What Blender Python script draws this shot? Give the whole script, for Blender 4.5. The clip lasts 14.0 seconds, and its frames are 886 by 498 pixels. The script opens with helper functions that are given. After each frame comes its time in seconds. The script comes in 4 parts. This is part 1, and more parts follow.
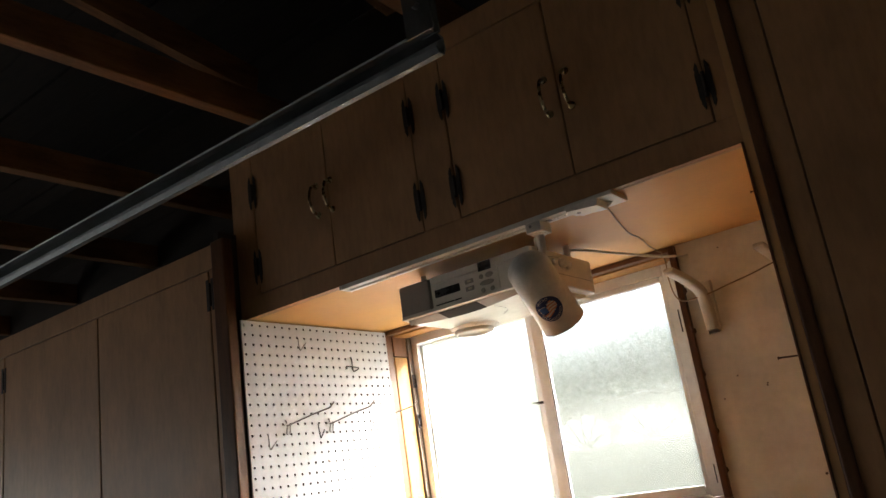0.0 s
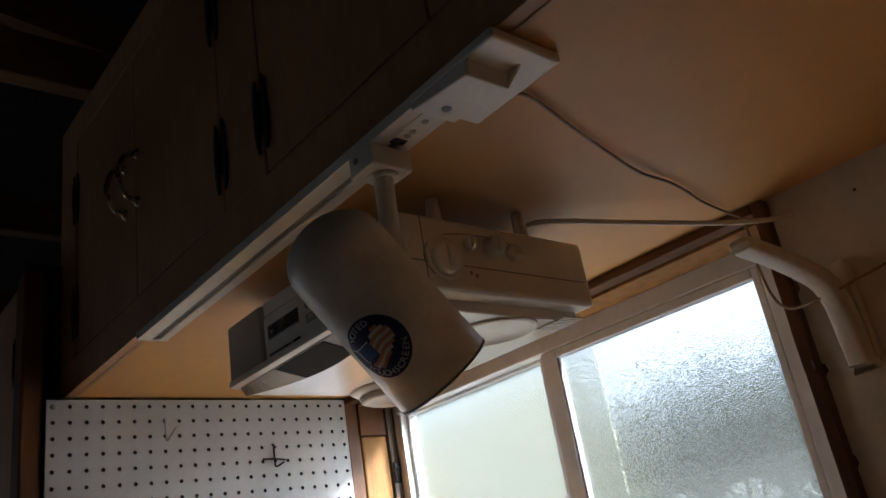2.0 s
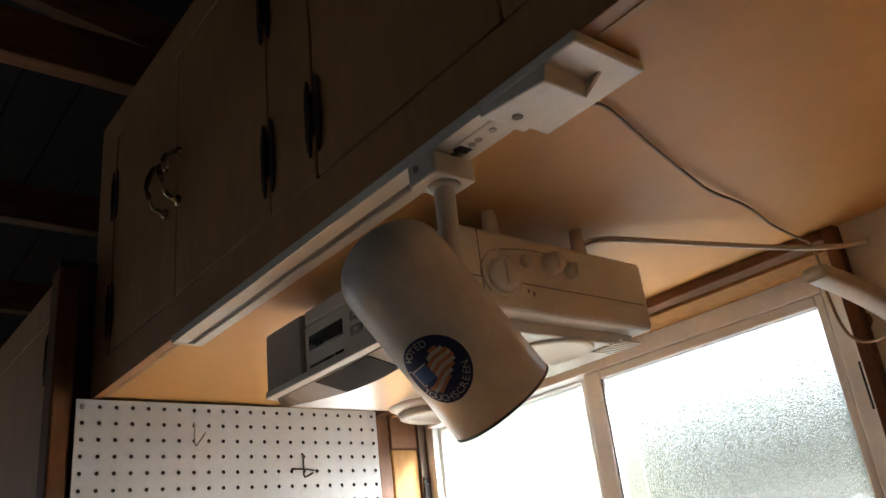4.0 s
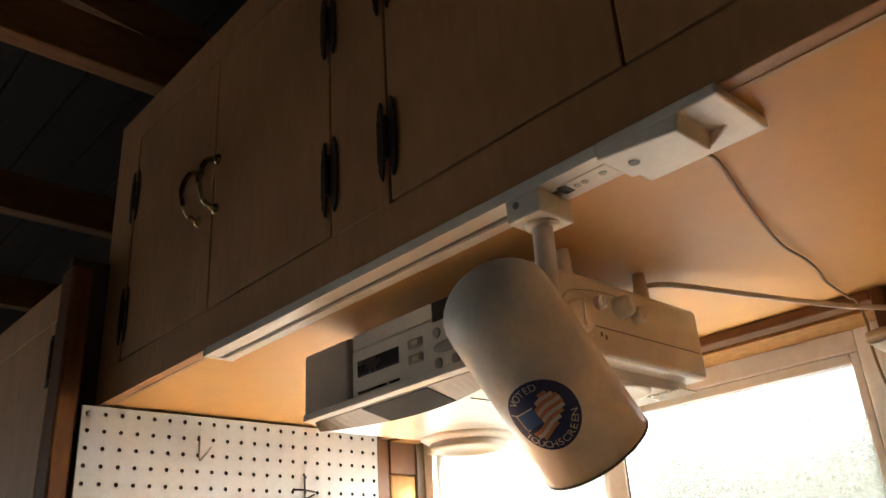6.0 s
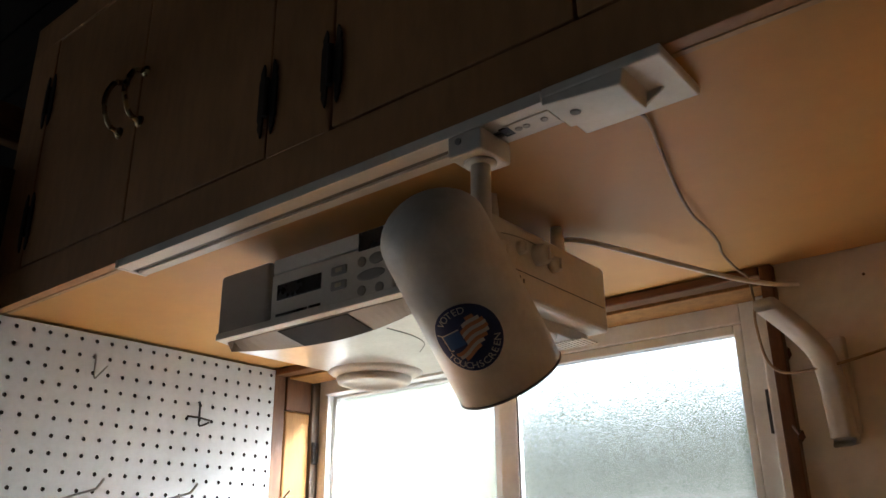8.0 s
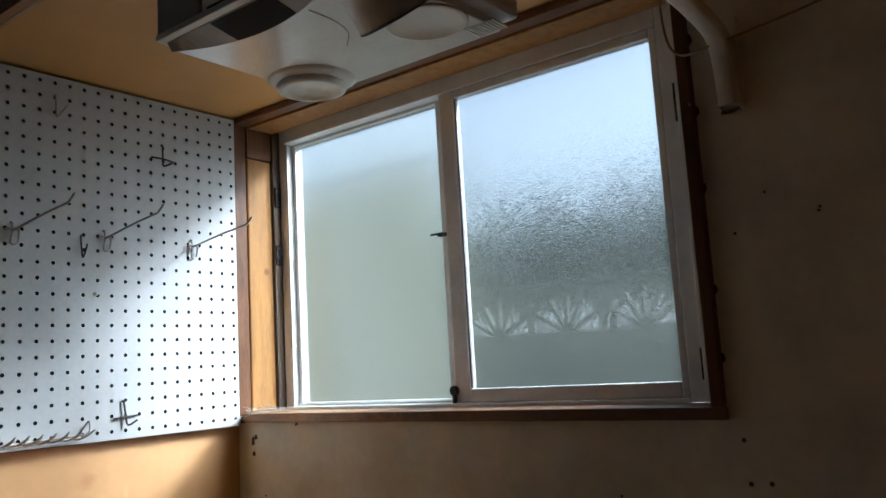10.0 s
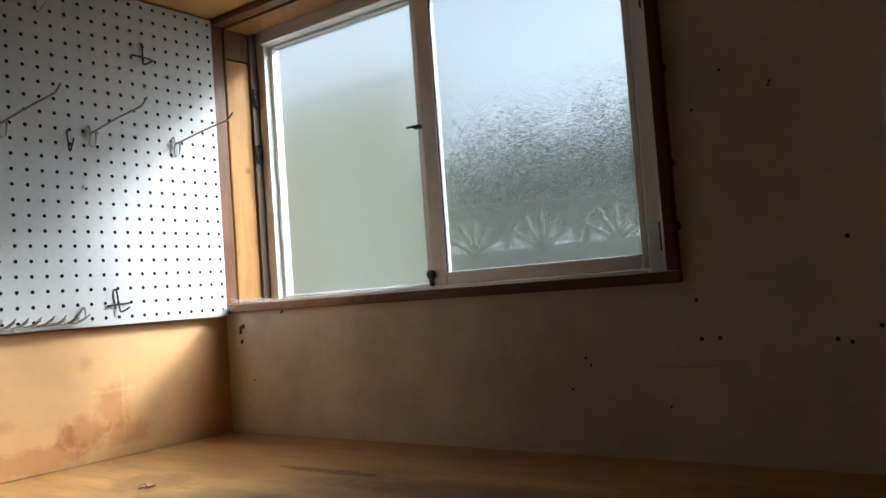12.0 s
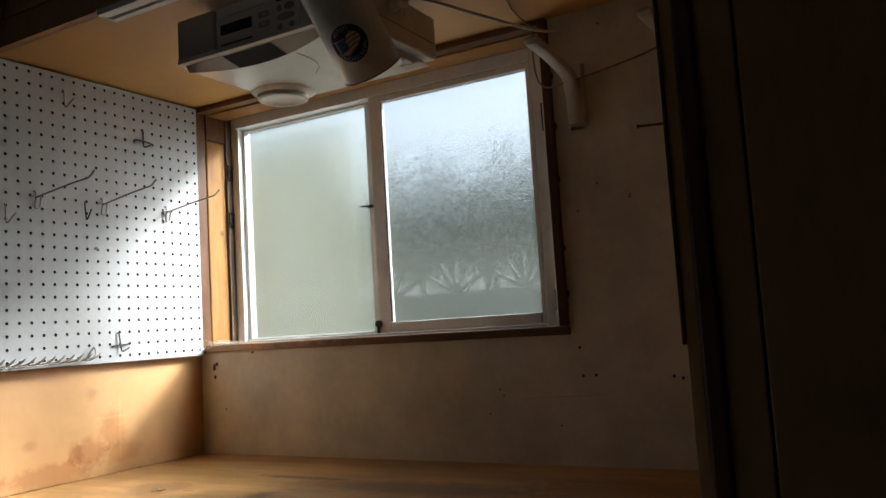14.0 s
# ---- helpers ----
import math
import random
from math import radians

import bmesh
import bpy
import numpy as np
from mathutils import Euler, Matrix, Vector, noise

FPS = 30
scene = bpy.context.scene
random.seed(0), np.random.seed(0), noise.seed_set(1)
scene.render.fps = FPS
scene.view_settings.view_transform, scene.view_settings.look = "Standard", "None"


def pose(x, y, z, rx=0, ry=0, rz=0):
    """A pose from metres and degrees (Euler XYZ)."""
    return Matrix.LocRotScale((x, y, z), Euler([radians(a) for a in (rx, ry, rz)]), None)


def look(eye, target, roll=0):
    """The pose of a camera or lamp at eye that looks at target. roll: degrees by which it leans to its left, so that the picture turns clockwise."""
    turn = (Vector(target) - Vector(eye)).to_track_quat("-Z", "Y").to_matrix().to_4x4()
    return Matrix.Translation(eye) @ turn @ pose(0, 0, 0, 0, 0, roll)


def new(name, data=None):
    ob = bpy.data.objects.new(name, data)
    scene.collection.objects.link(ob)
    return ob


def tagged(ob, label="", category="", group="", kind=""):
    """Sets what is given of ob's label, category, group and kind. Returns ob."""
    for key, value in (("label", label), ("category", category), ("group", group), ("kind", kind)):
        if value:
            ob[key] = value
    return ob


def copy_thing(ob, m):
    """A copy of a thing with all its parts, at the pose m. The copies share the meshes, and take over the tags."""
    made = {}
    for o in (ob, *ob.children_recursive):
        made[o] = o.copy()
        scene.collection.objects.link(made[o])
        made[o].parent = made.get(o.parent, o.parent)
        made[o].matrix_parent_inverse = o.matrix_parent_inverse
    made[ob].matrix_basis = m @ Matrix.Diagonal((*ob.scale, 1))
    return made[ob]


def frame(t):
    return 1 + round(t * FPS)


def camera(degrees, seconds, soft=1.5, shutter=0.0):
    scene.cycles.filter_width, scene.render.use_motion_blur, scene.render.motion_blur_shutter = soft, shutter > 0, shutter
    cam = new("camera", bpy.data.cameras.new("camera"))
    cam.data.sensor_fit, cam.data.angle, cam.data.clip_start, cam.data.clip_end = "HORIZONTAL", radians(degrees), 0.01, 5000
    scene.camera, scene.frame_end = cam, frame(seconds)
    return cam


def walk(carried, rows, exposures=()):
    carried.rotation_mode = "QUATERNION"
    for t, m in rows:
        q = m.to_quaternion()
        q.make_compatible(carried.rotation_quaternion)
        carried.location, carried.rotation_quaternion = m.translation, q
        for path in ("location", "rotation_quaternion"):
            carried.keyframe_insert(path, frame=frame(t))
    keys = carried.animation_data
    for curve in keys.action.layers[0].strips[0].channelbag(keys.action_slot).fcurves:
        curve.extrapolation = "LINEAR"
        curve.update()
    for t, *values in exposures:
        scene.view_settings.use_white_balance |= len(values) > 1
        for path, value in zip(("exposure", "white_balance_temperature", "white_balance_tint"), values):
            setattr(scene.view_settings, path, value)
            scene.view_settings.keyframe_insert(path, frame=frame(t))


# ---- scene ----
cam = camera(57.5, 14.0)
PATH = [
    (0, (1.594, -1.888, 1.284), (0.485, -0.321, 1.844), -8.5),
    (0.5, (1.53, -1.603, 1.307), (0.355, -0.078, 1.849), -10.4),
    (1, (1.452, -1.32, 1.331), (0.283, 0.196, 1.907), -10.9),
    (1.5, (1.37, -1.056, 1.379), (0.136, 0.376, 2.03), -10.5),
    (2, (1.353, -0.918, 1.409), (-0.015, 0.341, 2.145), -9.9),
    (2.5, (1.347, -0.895, 1.428), (-0.077, 0.28, 2.197), -8.8),
    (5, (1.282, -0.945, 1.44), (-0.1, 0.284, 2.2), -6.0),
    (5.5, (1.267, -0.965, 1.45), (-0.094, 0.278, 2.227), -6.8),
    (6, (1.234, -0.992, 1.463), (-0.087, 0.284, 2.255), -3.9),
    (6.5, (1.208, -1.009, 1.45), (-0.044, 0.361, 2.195), -2.2),
    (7, (1.194, -1.022, 1.443), (-0.021, 0.396, 2.162), -0.8),
    (7.5, (1.203, -1.029, 1.436), (0.017, 0.415, 2.149), 0.1),
    (8, (1.219, -1.022, 1.428), (0.056, 0.446, 2.129), -0.7),
    (8.5, (1.245, -1.01, 1.375), (0.089, 0.495, 2.004), -1.3),
    (9, (1.274, -1.018, 1.314), (0.105, 0.537, 1.777), -2.2),
    (9.2, (1.288, -1.019, 1.293), (0.114, 0.547, 1.703), -2.5),
    (11.3, (1.309, -1.027, 1.191), (0.051, 0.519, 1.365), -4.2),
    (11.5, (1.313, -1.043, 1.179), (0.071, 0.518, 1.329), -4.4),
    (12, (1.337, -1.071, 1.164), (0.152, 0.536, 1.272), -4.2),
    (12.5, (1.332, -1.114, 1.166), (0.172, 0.513, 1.24), -4.8),
    (13, (1.341, -1.175, 1.179), (0.228, 0.482, 1.293), -4.5),
    (13.5, (1.421, -1.295, 1.192), (0.355, 0.389, 1.36), -3.3),
    (14, (1.5, -1.431, 1.185), (0.512, 0.298, 1.374), -3.5),
]
EXPOSURES = [(0.0, 2.91, 6300, 9), (0.5, 1.86, 5700, 9), (1.0, 1.53, 5500, 9), (1.5, 1.43, 5200, 9), (2.0, 1.51, 5500, 9), (2.5, 1.96, 5700, 8), (5.0, 2.64, 6000, 8), (5.5, 2.76, 6150, 9), (6.0, 3.46, 6650, 9),
             (6.5, 3.66, 6800, 9), (7.0, 3.11, 6400, 9), (7.5, 2.81, 6200, 9), (8.0, 2.36, 5700, 7), (8.5, 1.83, 5400, 6), (9.0, 0.81, 5100, 2), (11.5, 0.56, 5400, 3), (12.5, 0.78, 5700, 4), (14.0, 0.81, 5800, 4)]
walk(cam, [(t, look(eye, target, roll)) for t, eye, target, roll in PATH], EXPOSURES)

# ---- daylight ----
SUN_TO = Vector((0.16, 0.164, 0.135)).normalized()
SUN_ELEV = math.asin(SUN_TO.z)
SUN_AZ = math.atan2(SUN_TO.x, SUN_TO.y)
world = bpy.data.worlds.new("world")
scene.world = world
world.use_nodes = True
wn = world.node_tree.nodes
sky = wn.new("ShaderNodeTexSky")
sky.sky_type = "NISHITA"
sky.sun_disc = False
sky.sun_elevation, sky.sun_rotation = SUN_ELEV, SUN_AZ
sky.air_density, sky.dust_density = 0.9, 2.5
wn["Background"].inputs["Strength"].default_value = 0.15
hazy = wn.new("ShaderNodeHueSaturation")
hazy.inputs["Saturation"].default_value = 0.32
world.node_tree.links.new(sky.outputs[0], hazy.inputs["Color"])
world.node_tree.links.new(hazy.outputs[0], wn["Background"].inputs["Color"])
sun_data = bpy.data.lights.new("sun", "SUN")
sun_data.energy, sun_data.angle, sun_data.color = 4.2, radians(11), (1.0, 0.97, 0.93)
sun = new("sun", sun_data)
sun.matrix_world = look((3, 3.2, 4), Vector((3, 3.2, 4)) - SUN_TO)


# ---- materials ----
def material(name, rough=0.5, metal=0.0, spec=0.5):
    m = bpy.data.materials.new(name)
    m.use_nodes = True
    b = m.node_tree.nodes["Principled BSDF"]
    b.inputs["Roughness"].default_value = rough
    b.inputs["Metallic"].default_value = metal
    b.inputs["Specular IOR Level"].default_value = spec
    return m, m.node_tree.nodes, m.node_tree.links, b


def coords(n, l, scale):
    c = n.new("ShaderNodeTexCoord")
    mp = n.new("ShaderNodeMapping")
    mp.inputs["Scale"].default_value = scale
    l.new(c.outputs["Object"], mp.inputs["Vector"])
    return mp.outputs["Vector"]


def noise_tex(n, l, scale, size, detail=4.0, rough=0.55):
    t = n.new("ShaderNodeTexNoise")
    t.inputs["Scale"].default_value = size
    t.inputs["Detail"].default_value = detail
    t.inputs["Roughness"].default_value = rough
    l.new(coords(n, l, scale), t.inputs["Vector"])
    return t.outputs["Fac"]


def ramp(n, l, fac, stops):
    r = n.new("ShaderNodeValToRGB")
    e = r.color_ramp.elements
    while len(e) < len(stops):
        e.new(0.5)
    for el, (p, c) in zip(e, stops):
        el.position, el.color = p, (*c, 1)
    l.new(fac, r.inputs["Fac"])
    return r.outputs["Color"]


def mix(n, l, fac, a, b, mode="MIX"):
    m = n.new("ShaderNodeMix")
    m.data_type, m.blend_type = "RGBA", mode
    for sock, v in ((m.inputs[0], fac), (m.inputs[6], a), (m.inputs[7], b)):
        if isinstance(v, (int, float)):
            sock.default_value = v
        elif isinstance(v, tuple):
            sock.default_value = (*v, 1)
        else:
            l.new(v, sock)
    return m.outputs[2]


def bump(n, l, b, height, strength, dist=0.002):
    k = n.new("ShaderNodeBump")
    k.inputs["Strength"].default_value = strength
    k.inputs["Distance"].default_value = dist
    l.new(height, k.inputs["Height"])
    l.new(k.outputs[0], b.inputs["Normal"])


def scaled(c, k):
    return tuple(min(1.0, v * k) for v in c)


def rough_map(n, l, b, fac, lo, hi):
    r = n.new("ShaderNodeMapRange")
    r.inputs["To Min"].default_value, r.inputs["To Max"].default_value = lo, hi
    l.new(fac, r.inputs["Value"])
    l.new(r.outputs[0], b.inputs["Roughness"])


def wood(name, base, grain=(1, 1, 14), size=6.0, rough=0.5, contrast=0.35, blotch=0.25, bumps=0.15, spots=(), fleck=0.5):
    """Wood: fine grain along the axis with the smallest scale, wide blotches, and stains at given spots (x, y, z, radius, tint)."""
    m, n, l, b = material(name, rough)
    g = noise_tex(n, l, grain, size, 6, 0.6)
    w = noise_tex(n, l, (1, 1, 1), 5.0, 4, 0.6)
    fine = noise_tex(n, l, tuple(v * 4 for v in grain), size * 2, 3, 0.6)
    c = ramp(n, l, g, [(0.3, scaled(base, 1 - contrast)), (0.55, base), (0.75, scaled(base, 1 + contrast * 0.5))])
    c = mix(n, l, 1.0, c, ramp(n, l, w, [(0.3, (1 - blotch,) * 3), (0.65, (1.0, 1.0, 1.0))]), "MULTIPLY")
    c = mix(n, l, fleck, c, ramp(n, l, fine, [(0.35, (0.8, 0.78, 0.75)), (0.6, (1.0, 1.0, 1.0))]), "MULTIPLY")
    for x, y, z, sx, sy, sz, tint, soft in spots:
        tc = n.new("ShaderNodeTexCoord")
        mp = n.new("ShaderNodeMapping")
        mp.vector_type = "TEXTURE"
        mp.inputs["Location"].default_value, mp.inputs["Scale"].default_value = (x, y, z), (sx, sy, sz)
        l.new(tc.outputs["Object"], mp.inputs["Vector"])
        ln = n.new("ShaderNodeVectorMath")
        ln.operation = "LENGTH"
        l.new(mp.outputs[0], ln.inputs[0])
        wob = noise_tex(n, l, (1, 1, 1), 42.0, 4, 0.65)
        ad = n.new("ShaderNodeMath")
        ad.operation = "MULTIPLY_ADD"
        l.new(wob, ad.inputs[0])
        ad.inputs[1].default_value = 1.6
        l.new(ln.outputs["Value"], ad.inputs[2])
        mr = n.new("ShaderNodeMapRange")
        mr.inputs["From Min"].default_value, mr.inputs["From Max"].default_value = 1.75 - soft, 1.75 + soft
        mr.inputs["To Min"].default_value, mr.inputs["To Max"].default_value = 1.0, 0.0
        l.new(ad.outputs[0], mr.inputs["Value"])
        c = mix(n, l, mr.outputs[0], c, mix(n, l, 1.0, c, tint, "MULTIPLY"))
    l.new(c, b.inputs["Base Color"])
    rough_map(n, l, b, w, rough - 0.1, rough + 0.12)
    bump(n, l, b, g, bumps, 0.001)
    return m


def paint(name, base, rough=0.45, dirt=0.25, size=9.0, fine=90.0, bumps=0.1, metal=0.0, specks=0.0):
    """Paint, plastic or metal with soft dirt, fine unevenness and, where wanted, dark specks."""
    m, n, l, b = material(name, rough, metal)
    w = noise_tex(n, l, (1, 1, 1), size, 5, 0.62)
    f = noise_tex(n, l, (1, 1, 1), fine, 4, 0.6)
    c = ramp(n, l, w, [(0.3, scaled(base, 1 - dirt)), (0.62, base)])
    c = mix(n, l, 0.35, c, ramp(n, l, f, [(0.35, (0.86, 0.85, 0.83)), (0.6, (1.0, 1.0, 1.0))]), "MULTIPLY")
    if specks:
        s = noise_tex(n, l, (1, 1, 1), 38.0, 2, 0.5)
        c = mix(n, l, ramp(n, l, s, [(0.74, (0, 0, 0)), (0.78, (1, 1, 1))]), c, scaled(base, specks))
    l.new(c, b.inputs["Base Color"])
    rough_map(n, l, b, w, rough - 0.08, rough + 0.12)
    bump(n, l, b, f, bumps, 0.0008)
    return m


CABINET = wood("cabinet_paint", (0.46, 0.243, 0.106), (2, 2, 0.5), 5.0, 0.5, 0.18, 0.22, 0.06)
SOFFIT = wood("hardboard", (0.56, 0.30, 0.082), (2, 2.5, 2.5), 2.0, 0.55, 0.03, 0.12, 0.01, fleck=0.12)
SIDEBOARD = wood("side_hardboard", (0.60, 0.33, 0.13), (3, 1.5, 1.5), 3.0, 0.5, 0.06, 0.16, 0.02, fleck=0.15,
                 spots=[(0, -0.262, 1.004, 0.1, 0.034, 0.038, (0.78, 0.64, 0.52), 0.3), (0, -0.318, 0.966, 0.1, 0.040, 0.030, (0.76, 0.62, 0.50), 0.3), (0, -0.352, 0.972, 0.1, 0.016, 0.022, (0.82, 0.70, 0.58), 0.3),
                        (0, -0.2415, 1.010, 0.1, 0.0035, 0.056, (1.12, 1.18, 1.22), 0.4), (0, -0.262, 1.033, 0.1, 0.034, 0.0035, (1.12, 1.18, 1.22), 0.4),
                        (0, -0.453, 1.0, 0.1, 0.015, 0.010, (0.84, 0.76, 0.68), 0.5), (0, -0.41, 0.935, 0.1, 0.10, 0.024, (0.78, 0.66, 0.54), 0.25), (0, -0.31, 1.085, 0.1, 0.014, 0.012, (0.86, 0.78, 0.70), 0.5), (0, -0.24, 0.955, 0.1, 0.05, 0.022, (0.80, 0.68, 0.56), 0.3)])
BENCH = wood("bench_wood", (0.56, 0.295, 0.088), (0.7, 5, 5), 5.0, 0.42, 0.28, 0.3, 0.1,
             spots=[(0.74, -0.25, 0.9, 0.22, 0.05, 0.1, (0.52, 0.45, 0.42), 0.35), (0.47, -0.213, 0.9, 0.11, 0.012, 0.1, (0.42, 0.34, 0.28), 0.2),
                    (0.25, -0.36, 0.9, 0.08, 0.05, 0.1, (0.7, 0.62, 0.55), 0.2), (0.95, -0.38, 0.9, 0.16, 0.03, 0.1, (0.5, 0.42, 0.36), 0.2), (0.5, -0.42, 0.9, 0.03, 0.09, 0.1, (0.7, 0.62, 0.55), 0.15), (1.1, -0.2, 0.9, 0.18, 0.1, 0.1, (0.6, 0.52, 0.45), 0.3)])
TRIM = wood("stained_trim", (0.19, 0.085, 0.035), (1, 6, 6), 9.0, 0.42, 0.35, 0.3, 0.12)
# same stain as TRIM, darkened because the uprights stand in shadow
TRIM_UP = wood("stained_upright_shaded", (0.15, 0.065, 0.027), (6, 6, 1), 9.0, 0.42, 0.35, 0.3, 0.12)
SILL = wood("worn_sill", (0.42, 0.22, 0.10), (1, 6, 6), 9.0, 0.45, 0.3, 0.3, 0.12, spots=[(0.75, 0.0, 1.15, 0.42, 0.3, 0.3, (0.42, 0.36, 0.33), 0.35)])
PINE = wood("pine_jamb", (0.34, 0.165, 0.045), (7, 7, 0.8), 8.0, 0.6, 0.3, 0.2, 0.1, spots=[(0.006, 0.060, 1.452, 0.1, 0.007, 0.009, (0.55, 0.45, 0.40), 0.3)])
EDGEWOOD = wood("raw_edge", (0.50, 0.34, 0.18), (1, 6, 6), 9.0, 0.7, 0.2, 0.2, 0.1)
RAFTER = wood("rafter_wood", (0.34, 0.17, 0.07), (6, 0.8, 6), 8.0, 0.75, 0.35, 0.35, 0.2)
# near-black: the roof's gloom is put into the wood colour; bark shares it
ROOFWOOD = wood("darkened_roof_board", (0.03, 0.02, 0.012), (0.8, 6, 6), 8.0, 0.8, 0.35, 0.35, 0.2)
for m in (TRIM, TRIM_UP, PINE):
    m.node_tree.nodes["Principled BSDF"].inputs["Specular IOR Level"].default_value = 0.2
PLASTER = paint("wall_plaster", (0.78, 0.72, 0.61), 0.65, 0.34, 4.5, 60.0, 0.25, specks=0.7)
PEG = paint("pegboard_white", (0.465, 0.46, 0.445), 0.62, 0.07, 6.0, 120.0, 0.05)
# brown hardboard, taken to near-black as painted shade in holes and gap
PEGBACK = paint("pegboard_back_shaded", (0.05, 0.035, 0.025), 0.8, 0.3)
ALU = paint("window_aluminium", (0.78, 0.78, 0.76), 0.40, 0.16, 14.0, 120.0, 0.06, 0.15)
WHITE = paint("white_enamel", (0.74, 0.70, 0.63), 0.32, 0.14, 16.0, 140.0, 0.04)
ENAMEL = paint("dusty_enamel", (0.80, 0.78, 0.72), 0.34, 0.24, 26.0, 160.0, 0.05, specks=0.8)
BRACKET = paint("bracket_paint", (0.56, 0.51, 0.43), 0.45, 0.2, 20.0, 120.0, 0.08)
# dark brown that paints the shadow between jamb and window frame
SHADEGREY = paint("shaded_trim_strip", (0.15, 0.11, 0.075), 0.5, 0.25, 14.0, 120.0, 0.08)
GLOSSCREAM = paint("glossy_cream_plastic", (0.74, 0.72, 0.66), 0.18, 0.10, 18.0, 200.0, 0.02)
CREAM = paint("cream_plastic", (0.72, 0.68, 0.60), 0.38, 0.12, 18.0, 200.0, 0.03)
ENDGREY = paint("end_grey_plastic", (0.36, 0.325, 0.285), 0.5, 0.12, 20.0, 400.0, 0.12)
GREY = paint("grey_plastic", (0.16, 0.15, 0.14), 0.5, 0.15, 20.0, 300.0, 0.1)
BUTTON = paint("button_plastic", (0.30, 0.28, 0.24), 0.4, 0.2, 40.0, 300.0, 0.05)
KEYMARK = paint("key_mark_cream", (0.62, 0.55, 0.38), 0.4, 0.2, 40.0, 300.0, 0.05)
BLACK = paint("black_plastic", (0.018, 0.016, 0.018), 0.25, 0.2, 30.0, 200.0, 0.03)
MATTE = paint("matt_black", (0.03, 0.027, 0.024), 0.7, 0.3, 30.0, 200.0, 0.1)
MATTE.node_tree.nodes["Principled BSDF"].inputs["Specular IOR Level"].default_value = 0.1
IRON = paint("black_iron", (0.045, 0.036, 0.028), 0.5, 0.35, 60.0, 300.0, 0.3, 0.4)
BRASS = paint("aged_brass", (0.46, 0.36, 0.20), 0.25, 0.35, 60.0, 300.0, 0.1, 1.0)
STEEL = paint("wire_steel", (0.42, 0.40, 0.37), 0.35, 0.3, 60.0, 300.0, 0.1, 0.6)
GALV = paint("galvanised_steel", (0.20, 0.21, 0.21), 0.48, 0.25, 25.0, 160.0, 0.1, 0.9)
CORD = paint("cord_brown", (0.30, 0.20, 0.10), 0.5, 0.3, 40.0, 200.0, 0.1)
CABLE = paint("cable_white", (0.66, 0.60, 0.52), 0.45, 0.2, 40.0, 200.0, 0.05)
RUST = paint("rusty_steel", (0.12, 0.06, 0.035), 0.7, 0.4, 60.0, 300.0, 0.3, 0.4)
CONCRETE = paint("concrete", (0.22, 0.215, 0.20), 0.85, 0.25, 2.0, 40.0, 0.4)
SLAB = paint("stained_slab", (0.44, 0.41, 0.36), 0.75, 0.3, 2.0, 40.0, 0.3)
BLOCK = paint("fence_block", (0.27, 0.28, 0.21), 0.85, 0.2, 3.0, 40.0, 0.3)
STUCCO = paint("neighbour_stucco", (0.72, 0.71, 0.46), 0.85, 0.15, 2.0, 40.0, 0.3)
GARAGE = paint("garage_wall", (0.48, 0.42, 0.35), 0.8, 0.3, 2.0, 40.0, 0.2)
NAVY = paint("sticker_navy", (0.018, 0.035, 0.13), 0.4, 0.1)
BLUE = paint("sticker_blue", (0.045, 0.13, 0.36), 0.4, 0.1)
STICKWHITE = paint("sticker_white", (0.72, 0.68, 0.62), 0.4, 0.05)
STICKORANGE = paint("sticker_orange", (0.62, 0.27, 0.13), 0.4, 0.1)
LEAF = paint("hedge_leaf", (0.075, 0.10, 0.045), 0.6, 0.4, 6.0, 40.0, 0.1)
WEB = paint("cobweb", (0.7, 0.68, 0.64), 0.8, 0.1)


